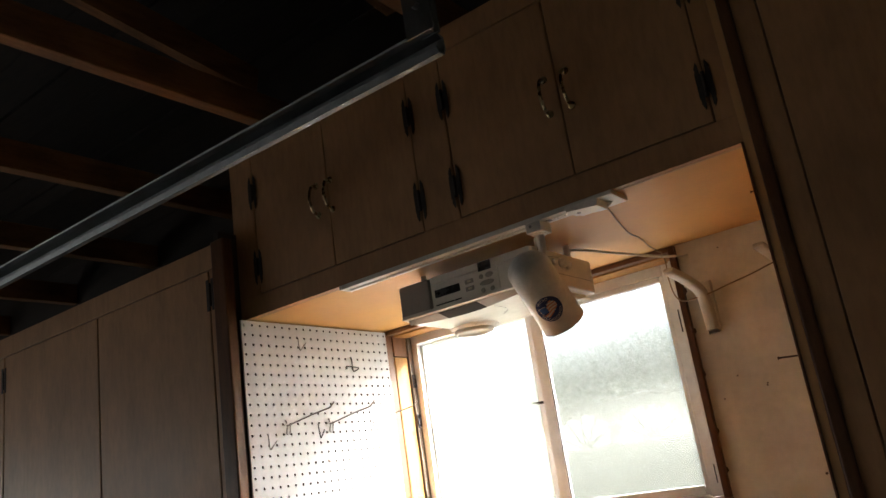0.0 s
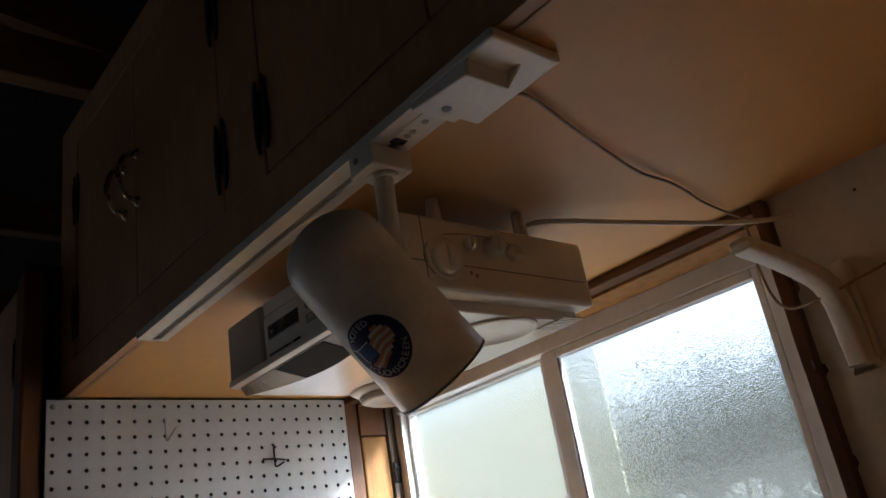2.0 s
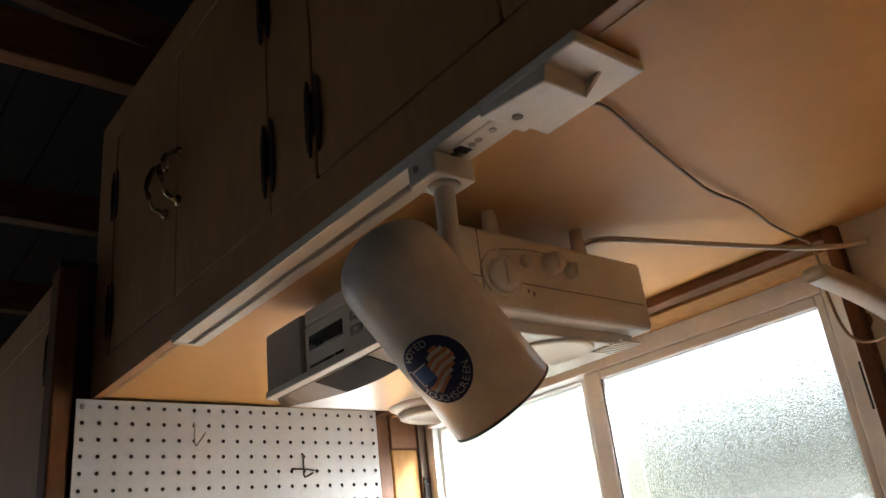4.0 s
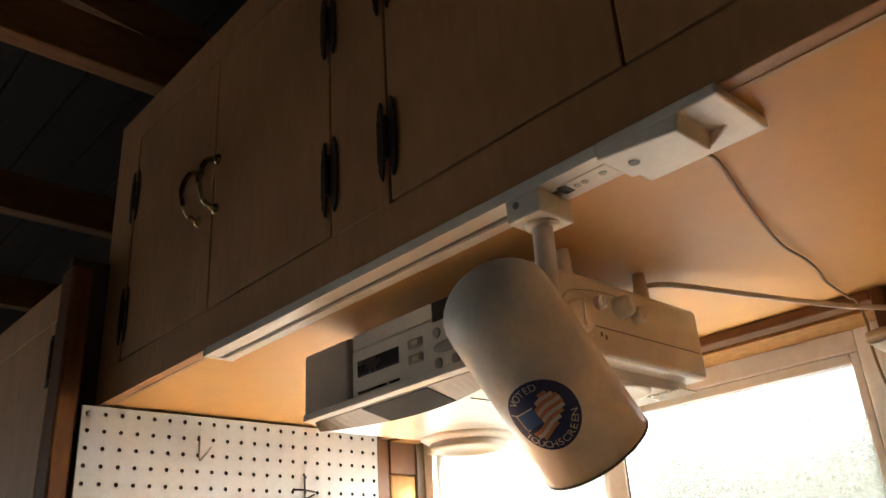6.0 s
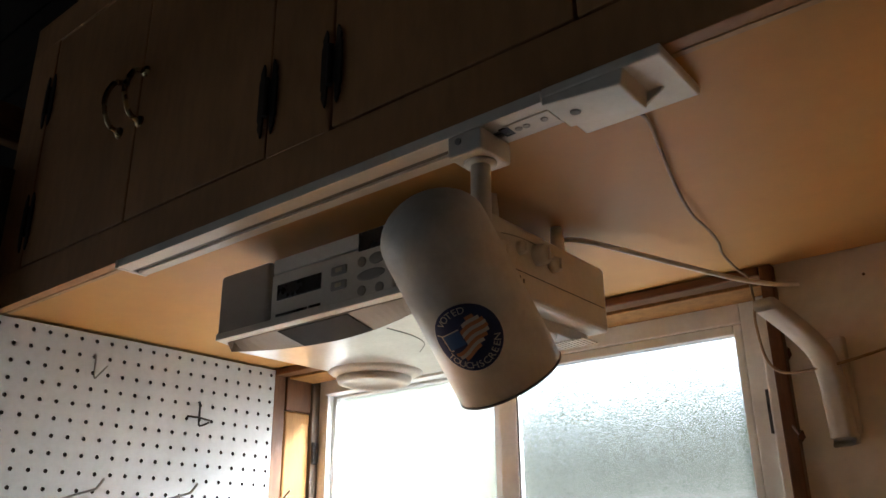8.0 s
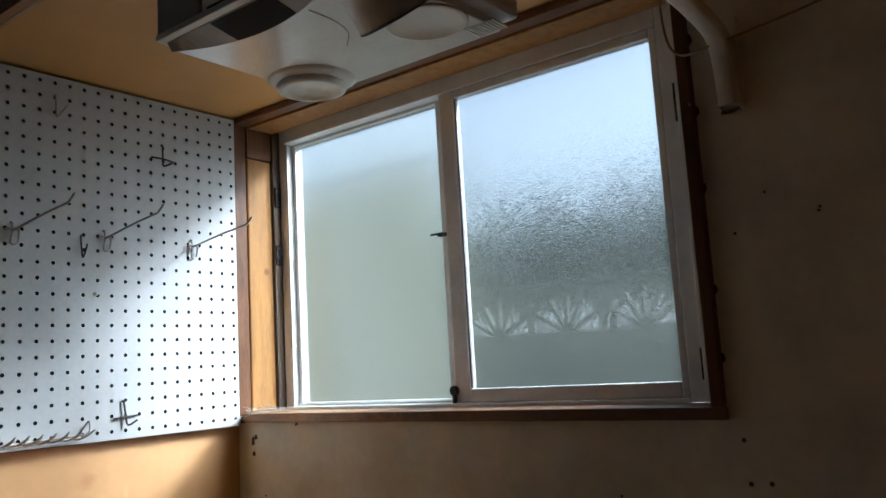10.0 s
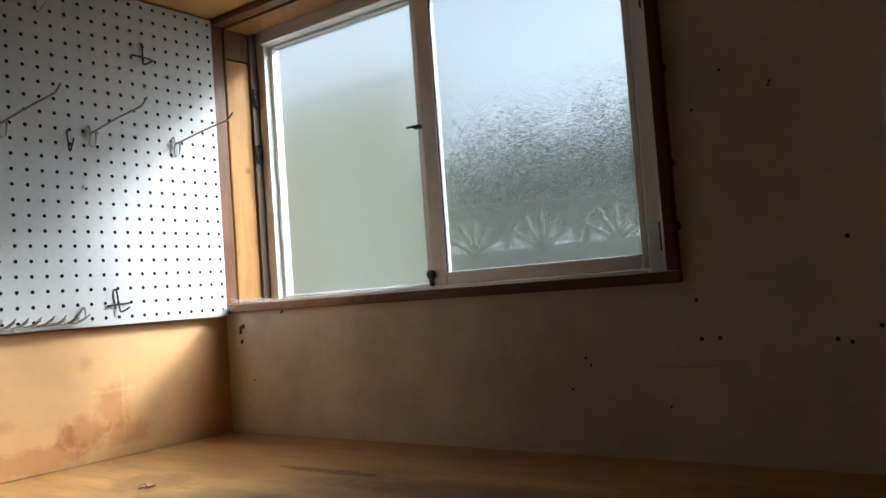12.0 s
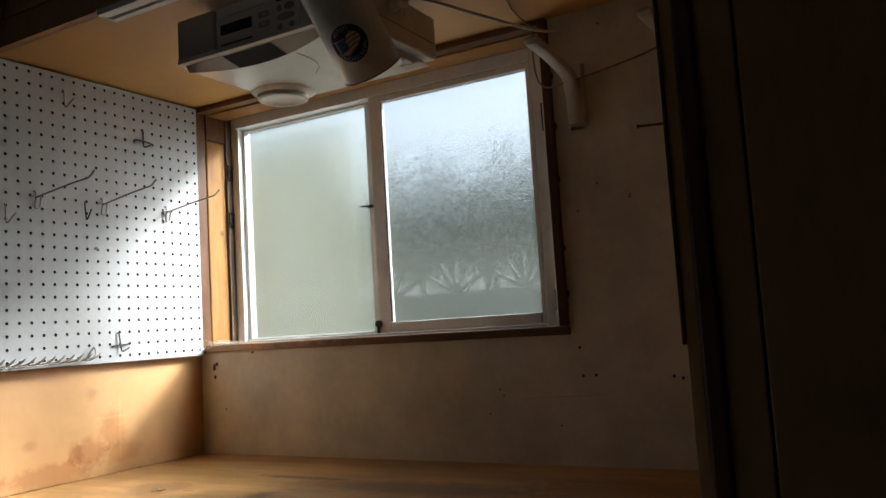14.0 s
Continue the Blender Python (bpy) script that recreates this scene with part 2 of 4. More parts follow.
def glass_material(name, clear, soft, share, spread, cell, strength, haze, tint):
    """Pebbled glass: between small clear spots the relief spreads the light widely, and a share scatters in the surface."""
    m, n, l, b = material(name, clear)
    n.remove(b)
    k = n.new("ShaderNodeBump")
    k.inputs["Strength"].default_value, k.inputs["Distance"].default_value = strength, 0.0006
    dimple = n.new("ShaderNodeMapRange")
    dimple.inputs["From Min"].default_value, dimple.inputs["From Max"].default_value = 0.50, 0.65
    l.new(noise_tex(n, l, (1, 1, 1), cell, 1, 0.5), dimple.inputs["Value"])
    l.new(dimple.outputs[0], k.inputs["Height"])
    lobes = []
    for rough in (clear, soft):
        g = n.new("ShaderNodeBsdfGlass")
        g.inputs["Roughness"].default_value, g.inputs["IOR"].default_value = rough, 1.45
        g.inputs["Color"].default_value = (0.97, 0.98, 0.97, 1)
        l.new(k.outputs[0], g.inputs["Normal"])
        lobes.append(g)
    w = noise_tex(n, l, (1, 1, 1), cell * 0.8, 2, 0.5)
    r = n.new("ShaderNodeMapRange")
    r.inputs["From Min"].default_value, r.inputs["From Max"].default_value = 0.40, 0.60
    r.inputs["To Min"].default_value, r.inputs["To Max"].default_value = share - spread, share + spread
    l.new(w, r.inputs["Value"])
    two = n.new("ShaderNodeMixShader")
    l.new(r.outputs[0], two.inputs[0])
    l.new(lobes[0].outputs[0], two.inputs[1])
    l.new(lobes[1].outputs[0], two.inputs[2])
    t = n.new("ShaderNodeBsdfTranslucent")
    t.inputs["Color"].default_value = (*tint, 1)
    mx = n.new("ShaderNodeMixShader")
    h = n.new("ShaderNodeMapRange")
    h.inputs["From Min"].default_value, h.inputs["From Max"].default_value = 0.38, 0.62
    h.inputs["To Min"].default_value, h.inputs["To Max"].default_value = haze * (1 - 1.8 * spread), haze * (1 + 1.8 * spread)
    l.new(noise_tex(n, l, (1, 1, 1), cell * 0.9, 1, 0.5), h.inputs["Value"])
    l.new(h.outputs[0], mx.inputs[0])
    l.new(two.outputs[0], mx.inputs[1])
    l.new(t.outputs[0], mx.inputs[2])
    l.new(mx.outputs[0], n["Material Output"].inputs["Surface"])
    return m


FROST = glass_material("pebbled_glass", 0.012, 0.16, 0.15, 0.14, 430.0, 0.20, 0.018, (0.94, 0.95, 0.88))
FROST_SOFT = glass_material("pebbled_glass_double", 0.045, 0.22, 0.34, 0.20, 430.0, 0.15, 0.046, (0.94, 0.95, 0.79))


# ---- building helpers ----
def thing(name, loc, label, category, group="", kind=""):
    return tagged(new(name), label, category, group, kind) if loc is None else _placed(name, loc, label, category, group, kind)


def _placed(name, loc, label, category, group, kind):
    e = new(name)
    e.location = loc
    e.empty_display_size = 0.05
    return tagged(e, label, category, group, kind)


def mesh_of(name, bm, mat, smooth=False):
    me = bpy.data.meshes.new(name)
    bmesh.ops.recalc_face_normals(bm, faces=bm.faces)
    bm.to_mesh(me)
    bm.free()
    for m in (mat if isinstance(mat, (list, tuple)) else [mat]):
        me.materials.append(m)
    if smooth:
        for p in me.polygons:
            p.use_smooth = True
    return me


def part(name, bm, mat, parent, label="", smooth=False):
    """One mesh, in world metres, under a thing or a part."""
    ob = new(name, mesh_of(name, bm, mat, smooth))
    ob.parent = parent
    if parent.type == "EMPTY":
        ob.matrix_parent_inverse = Matrix.Translation(-parent.location)
    return tagged(ob, label)


def solo(name, bm, mat, label, category, group="", kind="", smooth=False):
    return tagged(new(name, mesh_of(name, bm, mat, smooth)), label, category, group, kind)


def box(x0, x1, y0, y1, z0, z1, bevel=0.0, bm=None, seg=2):
    b = bmesh.new()
    vs = [b.verts.new((x, y, z)) for x in (x0, x1) for y in (y0, y1) for z in (z0, z1)]
    for f in ((0, 1, 3, 2), (4, 6, 7, 5), (0, 4, 5, 1), (2, 3, 7, 6), (0, 2, 6, 4), (1, 5, 7, 3)):
        b.faces.new([vs[i] for i in f])
    if bevel:
        bmesh.ops.bevel(b, geom=b.edges[:], offset=bevel, segments=seg, affect="EDGES", profile=0.5)
    return b if bm is None else join(bm, b)


def join(a, b):
    """Adds bmesh b to a."""
    table = {v: a.verts.new(v.co) for v in b.verts}
    for f in b.faces:
        nf = a.faces.new([table[v] for v in f.verts])
        nf.material_index, nf.smooth = f.material_index, f.smooth
    b.free()
    return a


def frame_of(d):
    d = d.normalized()
    s = d.cross(Vector((0, 0, 1)))
    s = s.normalized() if s.length > 1e-4 else Vector((1, 0, 0))
    return s, s.cross(d)


def lathe(p0, axis, profile, seg=32, bm=None):
    """Turns (along, radius) pairs about an axis from p0; both ends close where the radius is 0."""
    b = bm or bmesh.new()
    p0, a = Vector(p0), Vector(axis).normalized()
    s, u = frame_of(a)
    rings = []
    for d, r in profile:
        if r < 1e-6:
            rings.append([b.verts.new(p0 + a * d)])
        else:
            rings.append([b.verts.new(p0 + a * d + r * (math.cos(2 * math.pi * k / seg) * s + math.sin(2 * math.pi * k / seg) * u)) for k in range(seg)])
    for r0, r1 in zip(rings, rings[1:]):
        for k in range(seg):
            q = [r0[k % len(r0)], r0[(k + 1) % len(r0)], r1[(k + 1) % len(r1)], r1[k % len(r1)]]
            q = list(dict.fromkeys(q))
            if len(q) > 2:
                b.faces.new(q)
    return b


def rod(p0, p1, r, seg=12, bm=None):
    v = Vector(p1) - Vector(p0)
    return lathe(p0, v, [(0, 0), (0, r * 0.9), (r * 0.1, r), (v.length - r * 0.1, r), (v.length, r * 0.9), (v.length, 0)], seg, bm)


def smooth_line(pts, steps=8):
    p = [Vector(v) for v in pts]
    p = [2 * p[0] - p[1]] + p + [2 * p[-1] - p[-2]]
    out = []
    for a, b, c, d in zip(p, p[1:], p[2:], p[3:]):
        for k in range(steps):
            t = k / steps
            out.append(0.5 * (2 * b + (c - a) * t + (2 * a - 5 * b + 4 * c - d) * t * t + (3 * b - a - 3 * c + d) * t ** 3))
    return out + [p[-2]]


def tube(pts, r, seg=8, bm=None, steps=8, curved=True):
    b = bm or bmesh.new()
    line = smooth_line(pts, steps) if curved else [Vector(v) for v in pts]
    s = frame_of(line[1] - line[0])[0]
    rings = []
    for i, q in enumerate(line):
        d = (line[min(i + 1, len(line) - 1)] - line[max(i - 1, 0)]).normalized()
        s = (s - d * s.dot(d)).normalized()
        u = d.cross(s)
        rings.append([b.verts.new(q + r * (math.cos(2 * math.pi * k / seg) * s + math.sin(2 * math.pi * k / seg) * u)) for k in range(seg)])
    for r0, r1 in zip(rings, rings[1:]):
        for k in range(seg):
            b.faces.new((r0[k], r0[(k + 1) % seg], r1[(k + 1) % seg], r1[k]))
    b.faces.new(rings[0][::-1])
    b.faces.new(rings[-1])
    return b


def extruded(pts, depth, bevel=0.0):
    """A prism from a ring of points, along the vector depth."""
    b = bmesh.new()
    d = Vector(depth)
    lo = [b.verts.new(p) for p in pts]
    hi = [b.verts.new(Vector(p) + d) for p in pts]
    b.faces.new(lo[::-1])
    b.faces.new(hi)
    for k in range(len(pts)):
        j = (k + 1) % len(pts)
        b.faces.new((lo[k], lo[j], hi[j], hi[k]))
    if bevel:
        bmesh.ops.bevel(b, geom=b.edges[:], offset=bevel, segments=2, affect="EDGES", profile=0.5)
    return b


def structure(name, bm, mat, label, category, smooth=False):
    return solo(name, bm, mat, label, category, kind="structure", smooth=smooth)


# ---- the setting ----
SOF, FRONT, TOPZ = 1.764, -0.541, 2.25
WX0, WX1, WZ0, WZ1 = -0.030, 0.930, 1.162, 1.7625     # opening in the window wall
wall = box(-0.06, WX0, 0.0, 0.118, 0.5, 1.80)
box(WX1, 1.36, 0.0, 0.118, 0.5, 1.80, bm=wall)
box(WX0, WX1, 0.0, 0.118, 0.5, WZ0, bm=wall)
box(WX0, WX1, 0.0, 0.118, WZ1, 1.80, bm=wall)
structure("wall_north", wall, PLASTER, "stained off-white plaster wall with nail holes round the window", "wall")
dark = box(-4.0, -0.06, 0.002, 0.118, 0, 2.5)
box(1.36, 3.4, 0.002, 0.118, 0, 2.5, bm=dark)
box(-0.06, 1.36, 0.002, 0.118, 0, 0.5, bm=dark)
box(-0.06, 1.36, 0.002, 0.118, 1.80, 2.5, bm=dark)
structure("wall_north_bare", dark, ROOFWOOD, "bare boarded wall behind the cabinets, coloured near-black for shade", "wall")
west = box(-4.15, -4.0, -0.8, 0.16, 0, 3.2)
box(-4.15, -4.0, -5.0, -4.4, 0, 3.2, bm=west)
box(-4.15, -4.0, -4.4, -0.8, 1.70, 3.2, bm=west)
structure("wall_west", west, GARAGE, "dim garage front with a low gap under the raised door", "wall")
structure("wall_east", box(3.4, 3.55, -5.0, 0.16, 0, 3.2), GARAGE, "dim brown garage side wall", "wall")
structure("wall_south", box(-4.15, 3.55, -5.15, -5.0, 0, 3.2), GARAGE, "dim brown garage back wall", "wall")
structure("floor", box(-4.15, 3.55, -5.15, 0.16, -0.12, 0.0), SLAB, "grey concrete garage floor", "floor")
structure("ground", box(-60, 60, -60, 90, -0.3, -0.13), CONCRETE, "pale concrete ground outside", "ground")
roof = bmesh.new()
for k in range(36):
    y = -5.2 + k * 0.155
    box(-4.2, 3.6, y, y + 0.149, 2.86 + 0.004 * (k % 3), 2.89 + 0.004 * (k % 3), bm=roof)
structure("ceiling", roof, ROOFWOOD, "bare roof boards above open rafters, coloured near-black for shade", "ceiling")
structure("roof_deck", box(-4.3, 3.7, -5.3, 0.35, 2.90, 2.95), ROOFWOOD, "roof deck over the boards, coloured near-black for shade", "roof")
structure("gable", box(-4.15, 3.55, 0.0, 0.16, 2.5, 2.9), ROOFWOOD, "boarding above the window wall, coloured near-black for shade", "wall")

RX = [0.065 + 0.62 * k for k in range(-6, 6)]
for k, x in enumerate(RX):
    bm = box(x - 0.019, x + 0.019, -4.99, -0.002, 2.30, 2.39, 0.003)
    solo("rafter", bm, RAFTER, "rough brown wooden rafter in the dark roof", "rafter", "rafters", "structure")
bm = box(-3.99, 3.39, -1.95, -1.91, 2.3905, 2.485, 0.003)
solo("roof_beam", bm, RAFTER, "rough wooden beam across the rafters", "beam", kind="structure")
for x in (-0.25, 0.36):
    bm = extruded([(x, -0.25, 2.60), (x + 0.02, -0.25, 2.68), (x + 0.02, -1.5, 2.862), (x, -1.5, 2.782)], (0.035, 0, 0))
    solo("roof_brace", bm, RAFTER, "slanting rough wooden roof brace", "brace", "roof braces", "structure")

# ---- window ----
win = thing("window_1", (0.46, 0.1, WZ0), "sliding aluminium window with two pebbled frosted panes", "window", kind="structure")
FY0, FY1 = 0.080, 0.134
part("window_frame", box(0.012, 0.0368, 0.096, FY1, 1.171, 1.762, 0.002), ALU, win)
part("window_frame", box(0.8682, 0.897, FY0, 0.104, 1.171, 1.762, 0.002), ALU, win)
part("window_frame", box(0.037, 0.462, FY0 + 0.004, FY1, 1.721, 1.762, 0.002), ALU, win)
part("window_frame", box(0.4625, 0.868, FY0, 0.134, 1.719, 1.762, 0.002), ALU, win)
part("window_frame", box(0.037, 0.868, FY0 - 0.004, FY1, 1.1665, 1.177, 0.002), ALU, win)
part("track_rail", box(0.04, 0.866, 0.1025, 0.1055, 1.1765, 1.181, 0.0008), ALU, win)
left = part("sash", box(0.0375, 0.047, 0.110, 0.131, 1.1775, 1.7205, 0.0015), ALU, win)
part("stile", box(0.429, 0.462, 0.108, 0.131, 1.1775, 1.7205, 0.002), ALU, left)
part("rail", box(0.0475, 0.4285, 0.110, 0.131, 1.1775, 1.183, 0.0015), ALU, left)
part("rail", box(0.0475, 0.4285, 0.110, 0.131, 1.715, 1.7205, 0.0015), ALU, left)
pane = part("pane", box(0.045, 0.431, 0.119, 0.123, 1.181, 1.717), FROST_SOFT, left, "pale frosted glass pane")
pane.visible_shadow = False
right = part("sash", box(0.458, 0.491, 0.082, 0.101, 1.1775, 1.7185, 0.002), ALU, win)
part("stile", box(0.856, 0.8675, 0.082, 0.101, 1.1775, 1.7185, 0.002), ALU, right)
part("rail", box(0.4915, 0.8555, 0.082, 0.101, 1.1775, 1.200, 0.002), ALU, right)
part("rail", box(0.4915, 0.8555, 0.082, 0.101, 1.704, 1.7185, 0.002), ALU, right)
part("glazing_bead", box(0.4912, 0.4945, 0.0835, 0.0895, 1.2005, 1.7035, 0.0008), GREY, right, "dark rubber glazing bead")
pane = part("pane", box(0.489, 0.858, 0.090, 0.094, 1.198, 1.706), FROST, right, "pebbled frosted glass pane")
pane.visible_shadow = False
lat = part("latch", box(0.446, 0.460, 0.072, 0.082, 1.463, 1.470, 0.001), IRON, win, "small dark window latch")
part("latch_lever", box(0.429, 0.450, 0.074, 0.079, 1.467, 1.4705, 0.001), IRON, lat)
lock = part("lock", lathe((0.459, 0.083, 1.198), (0, -1, 0), [(0, 0), (0, 0.008), (0.008, 0.008), (0.01, 0.006), (0.01, 0)], 16), IRON, win, "dark round window lock")
part("lock_pin", box(0.456, 0.462, 0.075, 0.081, 1.177, 1.192, 0.001), IRON, lock)
part("stop_clip", box(0.8905, 0.8965, 0.068, 0.0795, 1.565, 1.622, 0.001), BLACK, win, "black stop clip")
part("stop_clip", box(0.8905, 0.8965, 0.070, 0.0795, 1.202, 1.245, 0.001), BLACK, win, "black stop clip")

# wooden lining and casing of the window
structure("trim_sill", box(0.0065, 0.946, -0.010, 0.0755, 1.1545, 1.171, 0.002), SILL, "brown stained window sill, paler and worn at one end", "trim")
structure("trim_corner", box(-0.021, 0.004, -0.0152, 0.0140, 1.153, SOF - 0.001, 0.002), TRIM_UP, "brown stained corner strip, darkened for its shade", "trim")
structure("trim_jamb", box(-0.029, 0.006, 0.0145, 0.078, 1.171, 1.686, 0.005, seg=4), PINE, "golden pine window jamb lit by the daylight", "trim")
structure("trim_jamb_head", box(-0.029, 0.0075, 0.0145, 0.078, 1.6865, 1.762, 0.002), TRIM_UP, "brown stained block over the jamb, darkened for the shade there", "trim")
structure("trim_vinyl", box(-0.029, 0.0115, 0.0785, 0.130, 1.171, 1.762, 0.002), SHADEGREY, "strip beside the window frame, coloured dark brown for its shade", "trim")
structure("trim_head", box(0.0045, 0.9285, -0.014, 0.014, 1.750, SOF - 0.001, 0.002), TRIM, "brown stained head casing under the soffit", "trim")
structure("trim_head_board", box(0.0120, 0.9285, 0.0145, 0.0795, 1.7455, 1.7620, 0.002), PINE, "paler wooden board lining the window head", "trim")
structure("trim_right", box(0.929, 0.945, -0.014, 0.0795, 1.1715, SOF - 0.001, 0.002), TRIM_UP, "brown stained casing with chipped edge", "trim")
structure("trim_inner_right", box(0.8975, 0.9285, 0.058, 0.117, 1.1715, 1.745, 0.002), ALU, "pale painted strip beside the window frame", "trim")
for z in (1.610, 1.487):
    solo("window_spacer", box(0.006, 0.016, 0.080, 0.0955, z - 0.021, z + 0.021, 0.002), BLACK, "black plastic window spacer on the jamb", "spacer", "window spacers")

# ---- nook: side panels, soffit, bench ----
structure("panel_backing", box(-0.040, -0.022, -0.60, -0.001, 1.149, 2.0), PEGBACK, "board behind the perforated panel, near-black for the shaded gap", "panel")
structure("panel_west", box(-0.040, -0.016, -0.60, -0.001, 0.914, 1.148, 0.001), SIDEBOARD, "orange hardboard side panel with water stains", "panel")
structure("panel_east", box(1.289, 1.303, -0.55, -0.001, 0.914, 2.25, 0.001), SIDEBOARD, "shaded hardboard side panel", "panel")
structure("panel_strip", box(1.2845, 1.2885, -0.552, -0.5445, 1.149, SOF - 0.002, 0.001), TRIM_UP, "thin brown edge strip on the side panel", "trim")
bench = thing("workbench", (0.65, -0.3, 0.0), "worn golden wooden bench with dark stains built into the nook", "workbench")
part("benchtop", box(-0.0155, 1.2885, -0.62, -0.001, 0.874, 0.914, 0.003), BENCH, bench)
part("front_panel", box(0.001, 1.2885, -0.58, -0.56, 0.0, 0.8735), CABINET, bench)


# perforated board: each hole cut through the sheet
def pegboard(x0, x1, y0, y1, z0, z1, cols, rows, pitch, r):
    b = bmesh.new()
    ya, za = y1 - 0.0099 - pitch * (cols - 1), z1 - 0.0115 - pitch * (rows - 1)
    ys = [y0] + [ya + pitch * (k + 0.5) for k in range(cols - 1)] + [y1]
    zs = [z0] + [za + pitch * (k + 0.5) for k in range(rows - 1)] + [z1]
    grid = {(i, j): b.verts.new((x1, y, z)) for i, y in enumerate(ys) for j, z in enumerate(zs)}
    for i in range(cols):
        for j in range(rows):
            cy, cz = ya + pitch * i, za + pitch * j
            cs = [math.radians(22.5 + 45 * k) for k in range(8)]
            front = [b.verts.new((x1, cy + r * math.cos(a), cz + r * math.sin(a))) for a in cs]
            rear = [b.verts.new((x0, v.co.y, v.co.z)) for v in front]
            for k in range(8):
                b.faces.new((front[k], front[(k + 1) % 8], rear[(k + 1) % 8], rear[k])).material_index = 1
            c = [grid[i + 1, j + 1], grid[i, j + 1], grid[i, j], grid[i + 1, j]]
            for q in range(4):
                b.faces.new((front[2 * q], front[2 * q + 1], c[q]))
                b.faces.new((front[2 * q + 1], front[(2 * q + 2) % 8], c[(q + 1) % 4], c[q]))
    e = [b.verts.new((x0, v.co.y, v.co.z)) for v in (grid[0, 0], grid[cols, 0], grid[cols, rows], grid[0, rows])]
    runs = ([grid[i, 0] for i in range(cols + 1)], [grid[cols, j] for j in range(rows + 1)],
            [grid[i, rows] for i in range(cols, -1, -1)], [grid[0, j] for j in range(rows, -1, -1)])
    for k, run in enumerate(runs):
        b.faces.new(run + [e[(k + 1) % 4], e[k]])
    return b


PZ1, PY1, PITCH = 1.759, -0.016, 0.0254
peg = thing("pegboard", (0.0, -0.29, 1.1495), "white perforated hardboard with metal hooks on the side panel", "pegboard")
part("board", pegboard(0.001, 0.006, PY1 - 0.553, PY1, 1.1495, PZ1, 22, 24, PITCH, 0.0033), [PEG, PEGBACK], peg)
for y, z in ((-0.5593, 1.7475), (-0.5593, 1.1633)):
    part("screw", lathe((0.006, y, z), (1, 0, 0), [(0, 0.0045), (0.0012, 0.004), (0.002, 0.002), (0.002, 0)], 12), STEEL, peg)
structure("trim_batten", box(-0.021, 0.0005, -0.569, -0.016, 1.1485, 1.1565), TRIM, "brown batten behind the board's lower edge", "trim")


def long_hook():
    e = thing("peg_hook", (0, 0, 0), "long steel wire peg hook with an upturned tip", "hook", "long peg hooks")
    part("arm", tube([(0.004, 0, 0.002), (0.03, 0.002, 0.006), (0.09, 0.009, 0.017), (0.142, 0.014, 0.024), (0.15, 0.015, 0.027), (0.162, 0.016, 0.037)], 0.0019, 8, steps=4), STEEL, e, smooth=True)
    part("clip", tube([(-0.004, 0, 0.016), (0.004, 0, 0.014), (0.006, 0, 0.0), (0.005, -0.002, -0.018), (0.004, 0.009, -0.017), (0.006, 0.010, -0.004), (0.010, 0.008, 0.004)], 0.0019, 8, steps=4), STEEL, e, smooth=True)
    part("cross_wire", tube([(0.005, -0.012, 0.004), (0.007, 0.0, 0.005), (0.005, 0.013, 0.003)], 0.0016, 6, steps=4), STEEL, e, smooth=True)
    return e


hook = long_hook()
hook.matrix_basis = pose(0.006, -0.121, 1.487)
for y, z, a in ((-0.295, 1.488, -1.5), (-0.449, 1.487, 1.0)):
    copy_thing(hook, pose(0.006, y, z, 0, 0, a))


def vee_hook(mat, label):
    e = thing("vee_hook", (0, 0, 0), label, "hook", "small wire hooks")
    part("wire", tube([(-0.004, 0.0, 0.018), (0.004, 0.0, 0.017), (0.005, 0.0, 0.0), (0.007, 0.001, -0.019), (0.012, 0.006, -0.012), (0.022, 0.012, 0.0)], 0.0015, 8, steps=3), mat, e, smooth=True)
    return e


hook = vee_hook(STEEL, "small bent wire hook hanging from the perforated board")
hook.matrix_basis = pose(0.006, -0.382, 1.707)
copy_thing(hook, pose(0.006, -0.511, 1.452, 0, 0, -6))
vee_hook(IRON, "small dark wire hook hanging from the perforated board").matrix_basis = pose(0.006, -0.333, 1.473, 4, 0, -38)


def cross_hook():
    e = thing("cross_hook", (0, 0, 0), "dark crossed wire hook on the perforated board", "hook", "crossed wire hooks")
    part("upright", tube([(-0.003, 0, 0.026), (0.004, 0, 0.025), (0.005, 0, 0.0), (0.008, 0, -0.014), (0.018, 0.012, -0.008)], 0.0017, 8, steps=3), IRON, e, smooth=True)
    part("crossbar", tube([(0.002, -0.022, 0.001), (0.006, 0.0, 0.0), (0.004, 0.022, -0.002)], 0.0017, 8, steps=3), IRON, e, smooth=True)
    return e


hook = cross_hook()
hook.matrix_basis = pose(0.006, -0.182, 1.649)
copy_thing(hook, pose(0.006, -0.257, 1.186, 8, 0, 4))

rack = thing("wire_rack", (0.006, -0.44, 1.16), "twisted wire tool rack with many prongs along the board's lower edge", "wire rack")
part("rail", tube([(0.012, -0.562, 1.158), (0.012, -0.44, 1.16), (0.012, -0.332, 1.164)], 0.0016, 8, steps=4), STEEL, rack, smooth=True)
part("rail", tube([(0.016, -0.562, 1.154), (0.016, -0.44, 1.156), (0.016, -0.335, 1.16)], 0.0016, 8, steps=4), STEEL, rack, smooth=True)
part("end_loop", tube([(0.006, -0.336, 1.162), (0.01, -0.33, 1.175), (0.014, -0.324, 1.184), (0.018, -0.325, 1.168), (0.016, -0.338, 1.16)], 0.0015, 8, steps=4), STEEL, rack, smooth=True)
